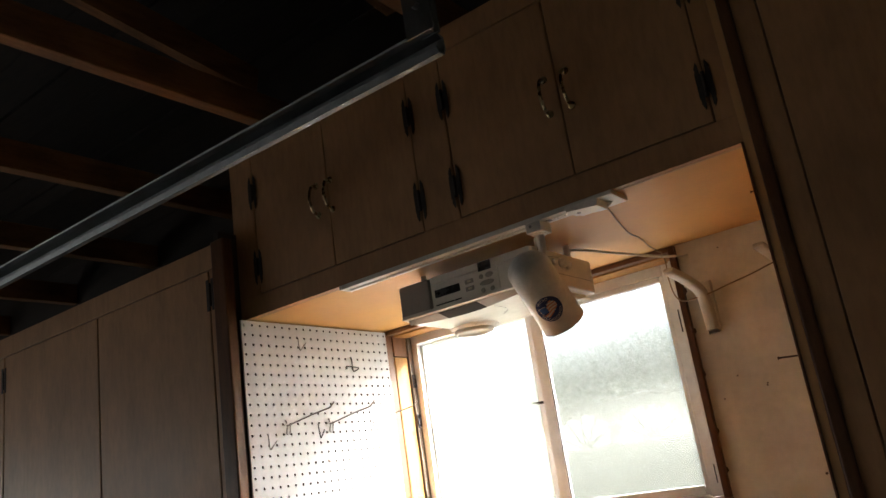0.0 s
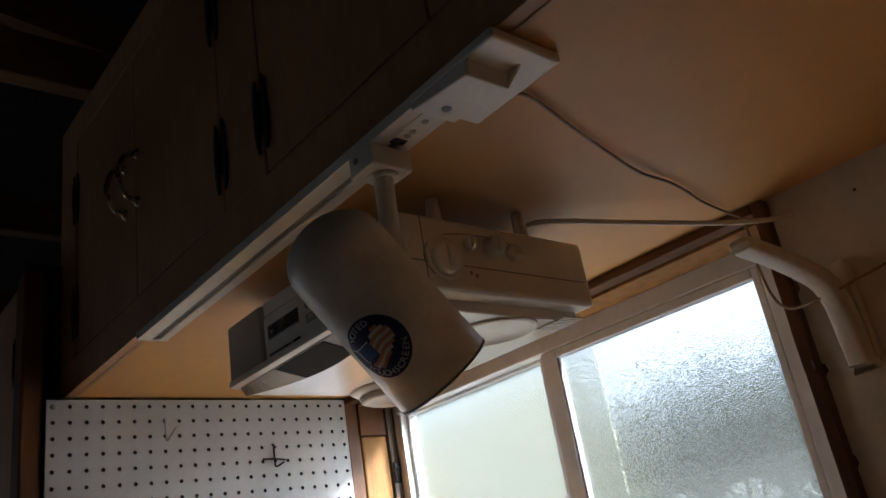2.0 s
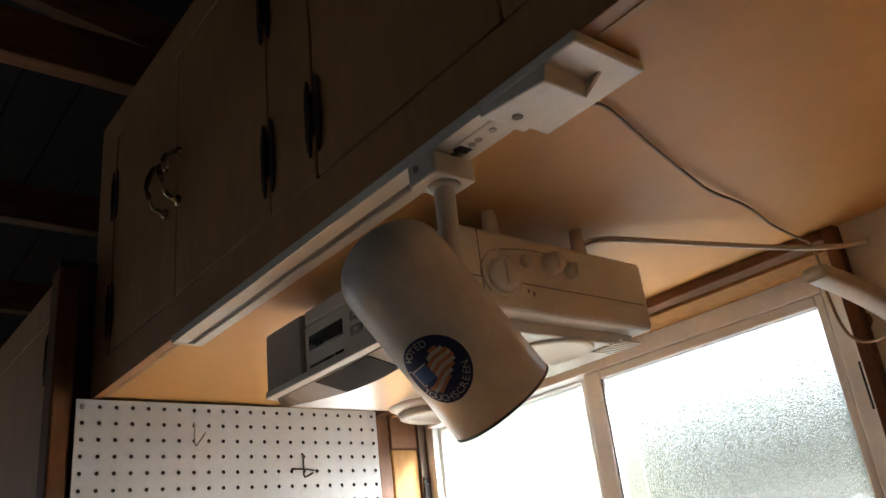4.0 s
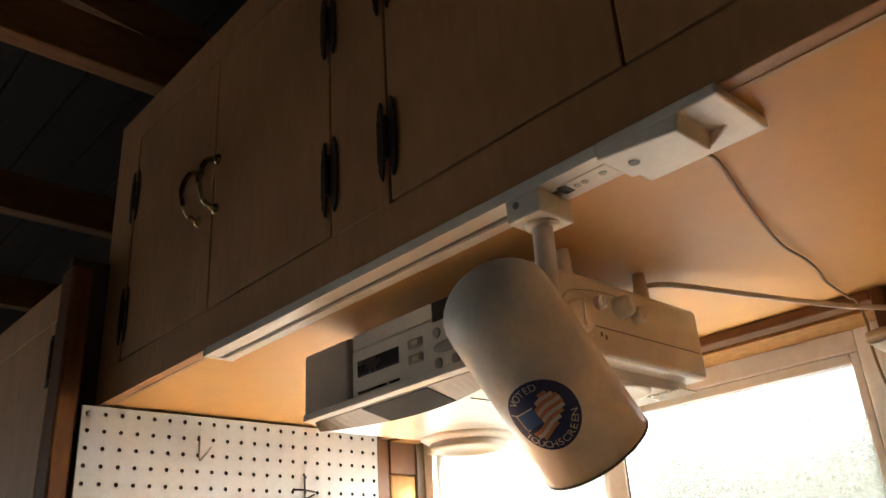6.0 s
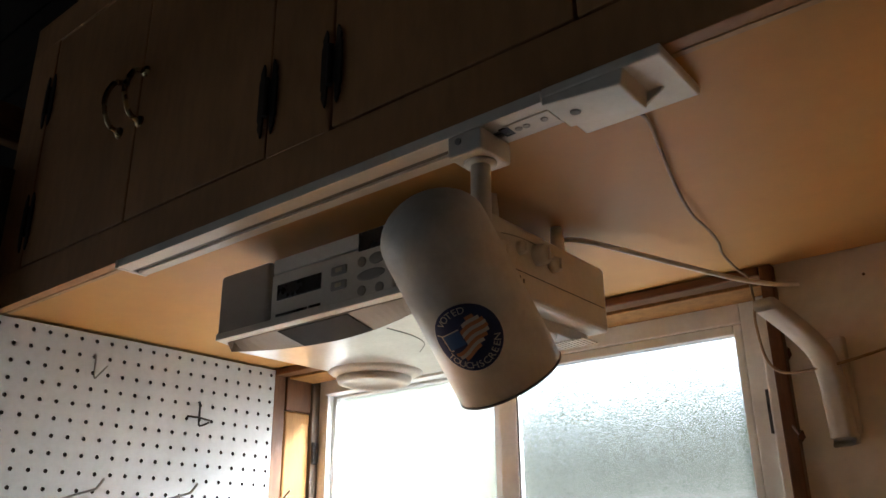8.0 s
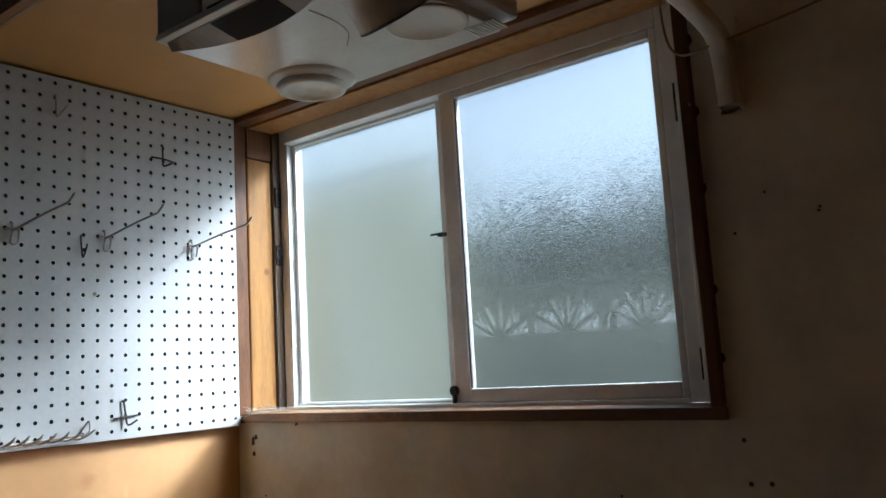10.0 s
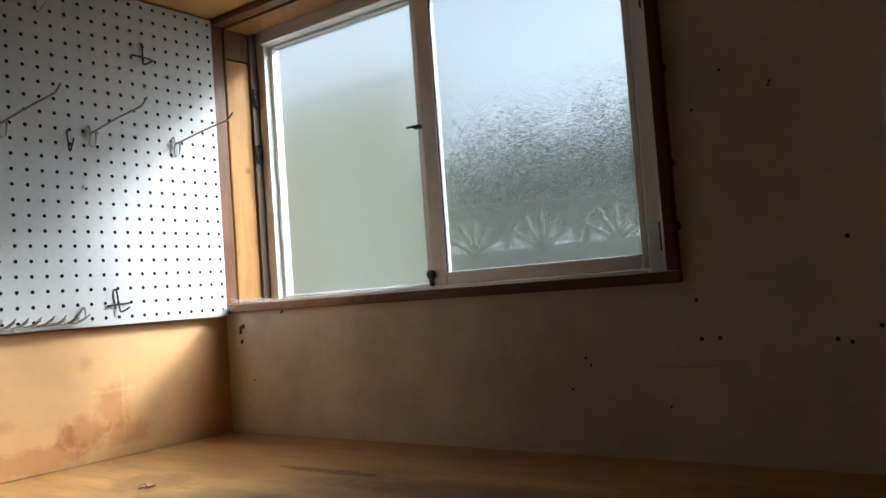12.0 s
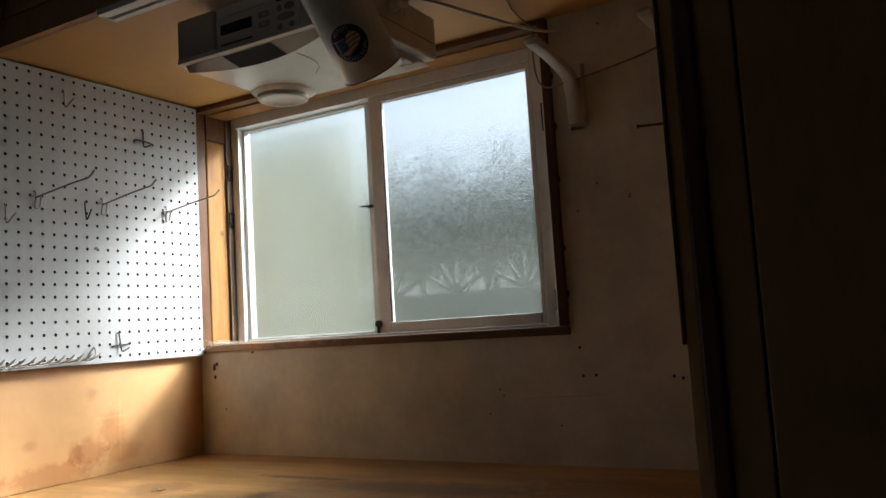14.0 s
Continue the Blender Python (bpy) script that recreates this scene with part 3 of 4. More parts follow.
for k in range(11):
    y = -0.556 + 0.0205 * k
    part("prong", tube([(0.012, y, 1.159), (0.022, y + 0.008, 1.158), (0.034, y + 0.016, 1.164), (0.042, y + 0.022, 1.172)], 0.0014, 6, steps=3), STEEL, rack, smooth=True)
    part("prong", tube([(0.012, y, 1.159), (0.024, y - 0.002, 1.160), (0.036, y + 0.003, 1.168)], 0.0014, 6, steps=3), STEEL, rack, smooth=True)
solo("board_plug", lathe((0.0055, -0.3105, 1.394), (1, 0.2, 0), [(0, 0), (0, 0.0032), (0.006, 0.0028), (0.008, 0)], 10), STICKWHITE, "white plug in a hole of the perforated board", "plug")


# ---- upper cabinet ----
def hinge(parent, x, z, label=""):
    """Black H-shaped butterfly hinge on the cabinet front at the seam x."""
    y = FRONT
    h = part("hinge", rod((x, y - 0.004, z - 0.024), (x, y - 0.004, z + 0.024), 0.0035, 10), IRON, parent, "black wrought-iron hinge")
    for sgn in (-1, 1):
        pr = [(0.0145, 0.0), (0.0145, 0.024), (0.0125, 0.028), (0.0135, 0.034), (0.011, 0.040), (0.0085, 0.046)]
        ring = [(x + sgn * u, y - 0.0005, z + w) for u, w in pr] + [(x + sgn * 0.0066, y - 0.0005, z + 0.041), (x + sgn * 0.0058, y - 0.0005, z + 0.024), (x + sgn * 0.0030, y - 0.0005, z + 0.017)]
        ring += [(p[0], p[1], 2 * z - p[2]) for p in ring[::-1] if abs(p[2] - z) > 1e-6]
        part("leaf", extruded(ring, (0, -0.0022, 0)), IRON, h)
    return h


def pull(parent, x, z):
    """Arched brass pull with two feet."""
    y = FRONT
    h = part("handle", tube([(x, y - 0.003, z + 0.038), (x, y - 0.018, z + 0.030), (x, y - 0.027, z), (x, y - 0.018, z - 0.030), (x, y - 0.003, z - 0.038)], 0.0036, 10), BRASS, parent, "arched brass pull", smooth=True)
    for s in (-1, 1):
        part("foot", lathe((x, y, z + s * 0.038), (0, -1, 0), [(0, 0), (0, 0.0085), (0.003, 0.0075), (0.006, 0.004), (0.006, 0)], 16), BRASS, h, smooth=True)


uc = thing("upper_cabinet", (0.63, -0.27, SOF), "brown-painted wooden wall cabinet with four flush doors", "cabinet")
CX0, CX1 = -0.030, 1.288
part("bottom_panel", box(CX0, CX1, FRONT + 0.021, -0.001, SOF, SOF + 0.012), SOFFIT, uc, "orange hardboard underside")
part("side_panel", box(CX0, CX0 + 0.016, FRONT + 0.021, -0.001, SOF + 0.0125, TOPZ), CABINET, uc)
part("side_panel", box(CX1 - 0.016, CX1, FRONT + 0.021, -0.001, SOF + 0.0125, TOPZ), CABINET, uc)
part("top_panel", box(CX0, CX1, FRONT + 0.021, -0.001, TOPZ + 0.0005, TOPZ + 0.014), CABINET, uc)
part("back_panel", box(CX0 + 0.0165, CX1 - 0.0165, -0.010, -0.001, SOF + 0.0125, TOPZ), CABINET, uc)
part("edge_strip", box(CX0, CX1, FRONT + 0.0145, FRONT + 0.0205, SOF - 0.0009, SOF - 0.0002), EDGEWOOD, uc, "pale raw edge of the hardboard")
DZ0, DZ1 = 1.818, 2.205
part("bottom_rail", box(CX0, CX1, FRONT, FRONT + 0.0205, SOF, DZ0 - 0.002, 0.001), CABINET, uc)
part("top_rail", box(CX0, CX1, FRONT, FRONT + 0.0205, DZ1 + 0.002, TOPZ + 0.014, 0.001), CABINET, uc)
part("stile", box(CX0, 0.056, FRONT, FRONT + 0.0205, DZ0 - 0.002, DZ1 + 0.002, 0.001), CABINET, uc)
part("stile", box(0.601, 0.697, FRONT, FRONT + 0.0205, DZ0 - 0.002, DZ1 + 0.002, 0.001), CABINET, uc)
part("stile", box(1.252, CX1, FRONT, FRONT + 0.0205, DZ0 - 0.002, DZ1 + 0.002, 0.001), CABINET, uc)
for x0, x1, hx, px in ((0.059, 0.3255, 0.0575, 0.289), (0.3285, 0.598, 0.5995, 0.3375), (0.700, 0.9715, 0.6985, 0.946), (0.9745, 1.249, 1.2505, 0.996)):
    d = part("door", box(x0, x1, FRONT + 0.0005, FRONT + 0.020, DZ0 + 0.0012, DZ1 - 0.0012, 0.0012), CABINET, uc)
    for z in (1.889, 2.093):
        hinge(d, hx, z)
    pull(d, px, 1.994)

# ---- tall cabinets on both sides ----
tc = thing("tall_cabinet", (-1.0, -0.3, 0.0), "tall brown-painted garage cabinet with flush doors", "cabinet", "tall cabinets")
part("carcass", box(-1.95, -0.041, -0.575, -0.001, 0.0, 1.970, 0.002), CABINET, tc)
part("post", box(-0.052, -0.001, -0.604, -0.5725, 0.0, 1.979, 0.004), TRIM_UP, tc, "brown stained upright post")
part("face_frame", box(-1.95, -0.0525, -0.594, -0.5755, 1.912, 1.977, 0.002), CABINET, tc)
for x0, x1 in ((-0.603, -0.078), (-1.177, -0.609), (-1.88, -1.183)):
    d = part("door", box(x0, x1, -0.596, -0.576, 0.06, 1.908, 0.002), CABINET, tc)
part("stile", box(-0.076, -0.0525, -0.594, -0.5755, 0.0, 1.9105, 0.001), CABINET, tc)
for x, z in ((-0.070, 1.842), (-1.180, 1.830), (-0.070, 0.9)):
    h = part("hinge", rod((x, -0.599, z - 0.03), (x, -0.599, z + 0.03), 0.004, 10), IRON, tc, "black wrought-iron hinge")
    part("leaf", box(x - 0.016, x - 0.004, -0.599, -0.5965, z - 0.042, z + 0.042, 0.001), IRON, h)
    part("leaf", box(x + 0.004, x + 0.014, -0.599, -0.5965, z - 0.042, z + 0.042, 0.001), IRON, h)

rc = thing("tall_cabinet", (1.9, -0.3, 0.0), "tall dark brown cabinet reaching above the nook", "cabinet", "tall cabinets")
part("carcass", box(1.3035, 3, -0.53, -0.001, 0, 2.25, 0.002), CABINET, rc)
part("edge_post", box(1.3035, 1.325, -0.556, -0.531, 0, 2.25, 0.004), TRIM_UP, rc, "brown stained upright edge")
part("stile", box(1.3255, 1.365, -0.551, -0.531, 0, 2.25, 0.001), CABINET, rc)
for x0, x1 in ((1.3685, 1.882), (1.8855, 2.412)):
    part("door", box(x0, x1, -0.552, -0.532, 0.06, 2.2, 0.0015), CABINET, rc)
part("top_rail", box(1.3655, 3, -0.551, -0.531, 2.204, 2.25, 0.001), CABINET, rc)
part("side_stile", box(2.4155, 3, -0.551, -0.531, 0, 2.2, 0.001), CABINET, rc)

# ---- garage door track ----
gt = thing("door_track", (-0.5, -0.917, 1.95), "galvanised steel garage door track hanging below the rafters", "track")
GY, GZ = -0.917, 1.954
prof = [(-0.022, 0.030), (0.0, 0.034), (0.018, 0.030), (0.021, 0.014), (0.016, 0.002), (0.004, 0.0), (0.0, 0.008), (-0.003, 0.008), (0.002, -0.003), (0.018, -0.001), (0.024, 0.013), (0.021, 0.033), (0.0, 0.037), (-0.024, 0.033)]
part("channel", extruded([(-3.2, GY + a, GZ + b) for a, b in prof], (4.155, 0, 0)), GALV, gt)
part("bracket", box(0.93, 0.965, GY - 0.003, GY + 0.001, GZ + 0.03, 2.2995, 0.001), GALV, gt)
part("bracket", box(0.92, 0.975, GY - 0.034, GY - 0.030, GZ + 0.02, GZ + 0.12, 0.001), GALV, gt)
part("angle_iron", box(0.63, 1.30, GY - 0.018, GY + 0.018, 2.292, 2.2998, 0.001), GALV, gt)
part("hanger", box(-2.42, -2.385, GY - 0.003, GY + 0.001, GZ + 0.03, 2.2995, 0.001), GALV, gt)
part("end_bolt", rod((0.95, GY - 0.045, GZ + 0.07), (0.95, GY + 0.01, GZ + 0.07), 0.006, 10), GALV, gt)

# ---- track light ----
tl = thing("track_light", (0.7, -0.51, SOF), "white track rail under the cabinet edge with its feed box", "track light")
TY0, TY1, TZ = FRONT + 0.001, -0.506, SOF - 0.011
ya, yb, yc, yd, zt = FRONT - 0.005, TY0 + 0.0125, TY1 - 0.0125, TY1, SOF - 0.0005
ring = [(0.341, ya, TZ), (0.341, ya, zt), (0.341, yd, zt), (0.341, yd, TZ), (0.341, yc, TZ), (0.341, yc, TZ + 0.006), (0.341, yb, TZ + 0.006), (0.341, yb, TZ)]
part("rail", extruded(ring, (0.599, 0, 0), 0.0008), WHITE, tl)
part("slot", box(0.343, 0.9388, TY0 + 0.0127, TY1 - 0.0127, TZ + 0.0030, TZ + 0.0058), GREY, tl, "dark slot of the rail")
part("end_cap", box(0.335, 0.3405, FRONT - 0.006, TY1 + 0.001, TZ - 0.0005, SOF - 0.0005, 0.0015), WHITE, tl)
ins = part("insert", box(0.8945, 0.9383, TY0 + 0.007, TY1 - 0.007, TZ - 0.0008, TZ + 0.008, 0.0008), CREAM, tl)
for x in (0.9045, 0.912, 0.929):
    part("screw", lathe((x, -0.523, TZ - 0.0008), (0, 0, -1), [(0, 0.0032), (0.0008, 0.003), (0.001, 0.0012), (0.0003, 0)], 12), STEEL, ins)
part("gap", box(0.8896, 0.8985, TY0 + 0.009, TY1 - 0.012, TZ - 0.0012, TZ + 0.004), BLACK, tl)
feed = part("feed_box", extruded([(0.941, FRONT - 0.006, TZ - 0.004), (0.941, FRONT - 0.006, SOF - 0.0085), (1.011, FRONT - 0.006, SOF - 0.0085), (1.007, FRONT - 0.006, TZ - 0.011)], (0, 0.045, 0), 0.0015), WHITE, tl, "white feed box")
part("screw", lathe((0.9585, -0.525, TZ - 0.0050), (0, 0, -1), [(0, 0.0045), (0.0016, 0.0042), (0.0018, 0)], 12), GREY, feed)
part("rib", extruded([(1.006, -0.502, TZ - 0.0095), (1.006, -0.502, SOF - 0.0095), (1.023, -0.502, SOF - 0.0095)], (0, -0.003, 0)), WHITE, feed)
part("cover_plate", box(0.9407, 1.04, -0.5475, -0.474, SOF - 0.0095, SOF - 0.0005, 0.002), WHITE, tl, "white junction cover plate")

lamp = thing("track_lamp", (0.872, -0.524, 1.64), "white bullet-shaped track lamp head with a round sticker", "lamp")
AX, AY = 0.8665, -0.525
part("adapter", box(AX - 0.0175, AX + 0.0175, AY - 0.0225, AY + 0.020, TZ - 0.021, TZ - 0.0008, 0.002), WHITE, lamp)
part("adapter_screw", lathe((AX - 0.006, AY - 0.0225, TZ - 0.008), (0, -1, 0), [(0, 0.0032), (0.001, 0.003), (0.0012, 0)], 12), STEEL, lamp)
part("collar", lathe((AX, AY, TZ - 0.021), (0, 0, -1), [(0, 0.0), (0, 0.014), (0.003, 0.013), (0.004, 0.0)], 24), WHITE, lamp, smooth=True)
DOME, RIM, HR = Vector((0.858, -0.577, 1.654)), Vector((0.867, -0.495, 1.556)), 0.0435
HA = (RIM - DOME).normalized()
HL = (RIM - DOME).length
part("stem", rod((AX, AY, TZ - 0.023), (AX, AY - 0.002, 1.655), 0.0085, 20), WHITE, lamp, smooth=True)
part("pivot", rod((AX, AY - 0.004, 1.664), (0.864, -0.559, 1.656), 0.006, 16), WHITE, lamp, smooth=True)
prof = [(-0.034, 0.0)] + [(-0.034 * math.cos(a), HR * math.sin(a) * 0.985) for a in [radians(9 * k) for k in range(1, 10)]]
prof += [(0.004, HR * 0.99), (HL * 0.5, HR), (HL, HR + 0.0005), (HL, HR - 0.002), (HL * 0.5, HR - 0.0025), (0.0, HR - 0.003), (-0.02, HR * 0.6), (-0.028, 0.0)]
shade = part("shade", lathe(DOME, HA, prof, 56), ENAMEL, lamp, smooth=True)
part("rim", lathe(DOME + HA * HL, HA, [(-0.0012, HR + 0.0008), (0.0006, HR + 0.001), (0.0009, HR - 0.002), (-0.0012, HR - 0.002), (-0.0012, HR + 0.0008)], 56), GREY, shade, "dark worn rim")
part("socket", lathe(DOME - HA * 0.018, HA, [(0, 0), (0, 0.018), (0.035, 0.018), (0.035, 0)], 24), BLACK, lamp)
part("bulb", lathe(DOME + HA * 0.018, HA, [(0, 0.012), (0.015, 0.014), (0.035, 0.027), (0.055, 0.030), (0.068, 0.022), (0.074, 0)], 24), CREAM, lamp, smooth=True)

# round sticker wrapped onto the shade
SC = Vector((0.881, -0.576, 1.571)) + HA * 0.0065
s_along = (SC - DOME).dot(HA)
SN = (SC - (DOME + HA * s_along)).normalized()
SU = (-HA).cross(SN)
TURN_C, TURN_S = math.cos(radians(6)), math.sin(radians(6))


def wrap(u, v, lift):
    u, v = u * TURN_C - v * TURN_S, u * TURN_S + v * TURN_C
    a = u / (HR + 0.0005)
    return DOME + HA * (s_along - v) + (HR + lift) * (math.cos(a) * SN + math.sin(a) * SU)


def wrapped(rows, lift):
    """A strip of surface from rows of (u, v) points, all rows equally long."""
    b = bmesh.new()
    vs = [[b.verts.new(wrap(u, v, lift)) for u, v in row] for row in rows]
    for r0, r1 in zip(vs, vs[1:]):
        for k in range(len(r0) - 1):
            b.faces.new((r0[k], r0[k + 1], r1[k + 1], r1[k]))
    return b


SR = 0.0262
part("sticker", wrapped([[(SR * t * math.cos(2 * math.pi * k / 48), SR * t * math.sin(2 * math.pi * k / 48)) for k in range(49)] for t in (0.001, 0.35, 0.7, 0.96, 1.0)], 0.0008), NAVY, shade, "navy round voting sticker", smooth=True)


def wave(u):
    return 0.0012 * math.sin(u * 230 + 0.6) + 0.16 * u


def letters(text, radius, start, step, flip):
    for k, ch in enumerate(text):
        if ch == " ":
            continue
        cu = bpy.data.curves.new("letter", "FONT")
        cu.body, cu.size, cu.align_x = ch, 0.0074, "CENTER"
        tmp = bpy.data.objects.new("letter", cu)
        me = bpy.data.meshes.new_from_object(tmp)
        b = bmesh.new()
        b.from_mesh(me)
        a = radians(start + step * k)
        for v in b.verts:
            x, y = v.co.x * 0.92, v.co.y
            if flip:
                q, rr = a + x / radius, radius + 0.0050 - y
            else:
                q, rr = a - x / radius, radius + y
            v.co = wrap(rr * math.cos(q), rr * math.sin(q), 0.0014)
        part("letter", b, STICKWHITE, shade)
        bpy.data.objects.remove(tmp)


letters("I VOTED", 0.0190, 152, -13.4, False)
letters("TOUCHSCREEN", 0.0190, -160, 13.0, True)
N = 20
canton = wrapped([[(-0.0175 + 0.0145 * i / N, v) for i in range(N + 1)] for v in (-0.0035, 0.0, 0.0085)], 0.00125)
part("canton", canton, BLUE, shade)
for k in range(9):
    v0 = -0.0125 + k * 0.0028
    u0 = (-0.0100, -0.0135, -0.0150, -0.0025, -0.0025, -0.0025, -0.0025, 0.0010, 0.0060)[k]
    u1 = (0.0060, 0.0100, 0.0140, 0.0170, 0.0180, 0.0180, 0.0175, 0.0155, 0.0125)[k]
    us = [u0 + (u1 - u0) * i / N for i in range(N + 1)]
    strip = wrapped([[(u, v0 + wave(u)) for u in us], [(u, v0 + 0.0028 + wave(u)) for u in us]], 0.0014)
    part("stripe", strip, STICKORANGE if k % 2 == 0 else STICKWHITE, shade)
for u0, v0, u1, v1 in ((-0.0178, 0.0085, -0.0025, 0.0095), (-0.0185, -0.0035, -0.0175, 0.0095), (-0.0175, -0.0045, -0.0150, -0.0035)):
    part("outline", wrapped([[(u0 + (u1 - u0) * i / 8, v) for i in range(9)] for v in (v0, v1)], 0.0014), STICKWHITE, shade)

# ---- radio under the cabinet ----
ra = thing("radio", (0.63, -0.32, SOF), "cream plastic under-cabinet radio hung on spacers from the soffit", "radio")
X0, X1, Y0, Y1, Z0, Z1 = 0.455, 0.812, -0.473, -0.205, 1.657, 1.735
body = part("body", box(X0, X1, Y0 + 0.003, Y1, Z0, Z1, 0.006, seg=3), CREAM, ra)
part("end_panel", box(X0 - 0.002, 0.5415, Y0 - 0.004, Y1 - 0.02, Z0 + 0.001, Z1 - 0.001, 0.005, seg=3), ENDGREY, ra, "grey speaker end")
part("fascia", box(0.5442, 0.7246, Y0 - 0.002, Y0 + 0.006, 1.6614, 1.7154, 0.002), CREAM, body)
part("top_fascia", box(0.5442, X1 - 0.004, Y0 - 0.001, Y0 + 0.006, 1.7172, Z1 - 0.001, 0.0015), CREAM, body)
part("right_fascia", box(0.7256, X1 - 0.003, Y0 - 0.001, Y0 + 0.006, 1.6614, 1.7154, 0.002), CREAM, body)
part("display", box(0.5543, 0.6236, Y0 - 0.003, Y0, 1.6847, 1.7028, 0.001), BLACK, body, "black display window")
part("slot", box(0.5543, 0.6034, Y0 - 0.0028, Y0, 1.6665, 1.6693), BLACK, body)
part("slot", box(0.6063, 0.6236, Y0 - 0.0028, Y0, 1.6665, 1.6693), BLACK, body)
part("tape_window", box(0.6765, 0.7097, Y0 - 0.0028, Y0, 1.7121, 1.7326, 0.001), BLACK, body, "black window in the top of the front")
for z in (1.699, 1.6828):
    bt = part("button", box(0.6380, 0.6611, Y0 - 0.0035, Y0, z - 0.0052, z + 0.0052, 0.0022), BUTTON, body, "rocker key")
    part("key_mark", box(0.6457, 0.6553, Y0 - 0.0042, Y0 - 0.0034, z - 0.0022, z + 0.0022, 0.0004), KEYMARK, bt)
for x, z, w, h in ((0.682, 1.7005, 0.0055, 0.0055), (0.7025, 1.7005, 0.0105, 0.0060), (0.6945, 1.685, 0.019, 0.0058), (0.6825, 1.670, 0.0055, 0.0055), (0.7065, 1.669, 0.0055, 0.0055)):
    bt = part("button", lathe((x, Y0 - 0.002, z), (0, -1, 0), [(0, 0), (0, h), (0.0012, h * 0.95), (0.0016, h * 0.7), (0.0016, 0)], 20), BUTTON, body, smooth=True)
    for v in bt.data.vertices:
        v.co.x = x + (v.co.x - x) * w / h
# lower lip and belly
lip = extruded([(X0, Y0 - 0.006, Z0 + 0.007), (X0, Y0 - 0.006, Z0 - 0.001), (X0, Y0 + 0.02, Z0 - 0.004), (X0, Y0 + 0.02, Z0 + 0.007)], (X1 - X0, 0, 0), 0.0012)
part("lip", lip, CREAM, body)
def edge_y(x):
    """Front edge of the belly: close to the lip at both ends, set back between."""
    t = min(1.0, max(0.0, (x - X0 - 0.008) / 0.305))
    return Y0 + 0.008 + 0.044 * math.sin(math.pi * t ** 0.85)


def slope(xs, back, front, lift):
    """A curved sheet from the belly's edge up to the lip, 3 mm thick; lift sets it proud."""
    b = bmesh.new()
    rows = []
    for x in xs:
        e = edge_y(x)
        p = Vector((x, e + 0.0005, Z0 - 0.0125 - lift))
        q = Vector((x, Y0 + 0.004, Z0 - 0.0030 - lift))
        lo = [p.lerp(q, back), p.lerp(q, front)]
        rows.append([b.verts.new(v) for v in lo + [v + Vector((0, 0, 0.003)) for v in lo[::-1]]])
    for r0, r1 in zip(rows, rows[1:]):
        for k in range(4):
            b.faces.new((r0[k], r0[(k + 1) % 4], r1[(k + 1) % 4], r1[k]))
    b.faces.new(rows[0][::-1])
    b.faces.new(rows[-1])
    return b


ex = [X0 + 0.012 + (X1 - X0 - 0.034) * k / 28 for k in range(29)]
part("underside", extruded([(x, edge_y(x), Z0 + 0.002) for x in ex] + [(X1 - 0.022, Y1 - 0.01, Z0 + 0.002), (X0 + 0.012, Y1 - 0.01, Z0 + 0.002)], (0, 0, -0.014), 0.002), GLOSSCREAM, body, "glossy white belly", smooth=False)
# grey instead of cream puts the shadow under the lip into the colour
part("front_slope", slope([X0 + 0.010 + 0.011 * k for k in range(29)], 0.0, 1.0, 0.0), ENDGREY, body, "slope under the lip, coloured grey to paint in its shade")
part("under_window", slope([0.5495 + 0.0117 * k for k in range(10)], 0.04, 0.96, 0.0008), MATTE, body, "black window under the front")
RC = (0.502, -0.264)
neck = part("lamp_neck", lathe((RC[0] + 0.006, RC[1] - 0.004, Z0 - 0.008), (0, 0, -1), [(0, 0.0), (0, 0.062), (0.004, 0.061), (0.008, 0.054), (0.010, 0.047), (0.010, 0.0)], 40), CREAM, body, "round lamp housing under the radio", smooth=True)
part("lamp_ring", lathe((RC[0], RC[1], Z0 - 0.0155), (0, 0, -1), [(-0.002, 0.0), (-0.002, 0.046), (0.003, 0.049), (0.009, 0.047), (0.011, 0.042), (0.009, 0.038), (0.006, 0.035), (0.006, 0.0)], 40), CREAM, neck, smooth=True)
part("seam_line", tube([(0.6695, -0.4230, Z0 - 0.0122), (0.6695, -0.3830, Z0 - 0.0122), (0.6570, -0.3480, Z0 - 0.0122), (0.6272, -0.3200, Z0 - 0.0122)], 0.0006, 6), GREY, body)
part("speaker_ring", lathe((0.7407, -0.3030, Z0 - 0.012), (0, 0, -1), [(0, 0.0), (0.0, 0.052), (0.002, 0.050), (0.003, 0.046), (0.001, 0.043), (0.001, 0.0)], 40), CREAM, body, smooth=True)
for k in range(9):
    part("vent_slat", box(0.762 + 0.005 * k, 0.7645 + 0.005 * k, -0.254, -0.222, Z0 - 0.0135, Z0 - 0.0115), CREAM, body)
# right end with its knobs
part("end_seam", box(X1 - 0.001, X1 + 0.0006, Y0 + 0.004, Y1 - 0.01, 1.6845, 1.6854), GREY, body)
part("end_seam", box(X1 - 0.001, X1 + 0.0006, Y0 + 0.028, Y0 + 0.0288, 1.6654, 1.7324), GREY, body)
part("dial_outline", tube([(X1 + 0.0003, -0.436, 1.672), (X1 + 0.0003, -0.445, 1.684), (X1 + 0.0003, -0.444, 1.698), (X1 + 0.0003, -0.432, 1.7105), (X1 + 0.0003, -0.41, 1.7175), (X1 + 0.0003, -0.37, 1.7215), (X1 + 0.0003, -0.33, 1.719), (X1 + 0.0003, -0.311, 1.712)], 0.0006, 6), BUTTON, body)
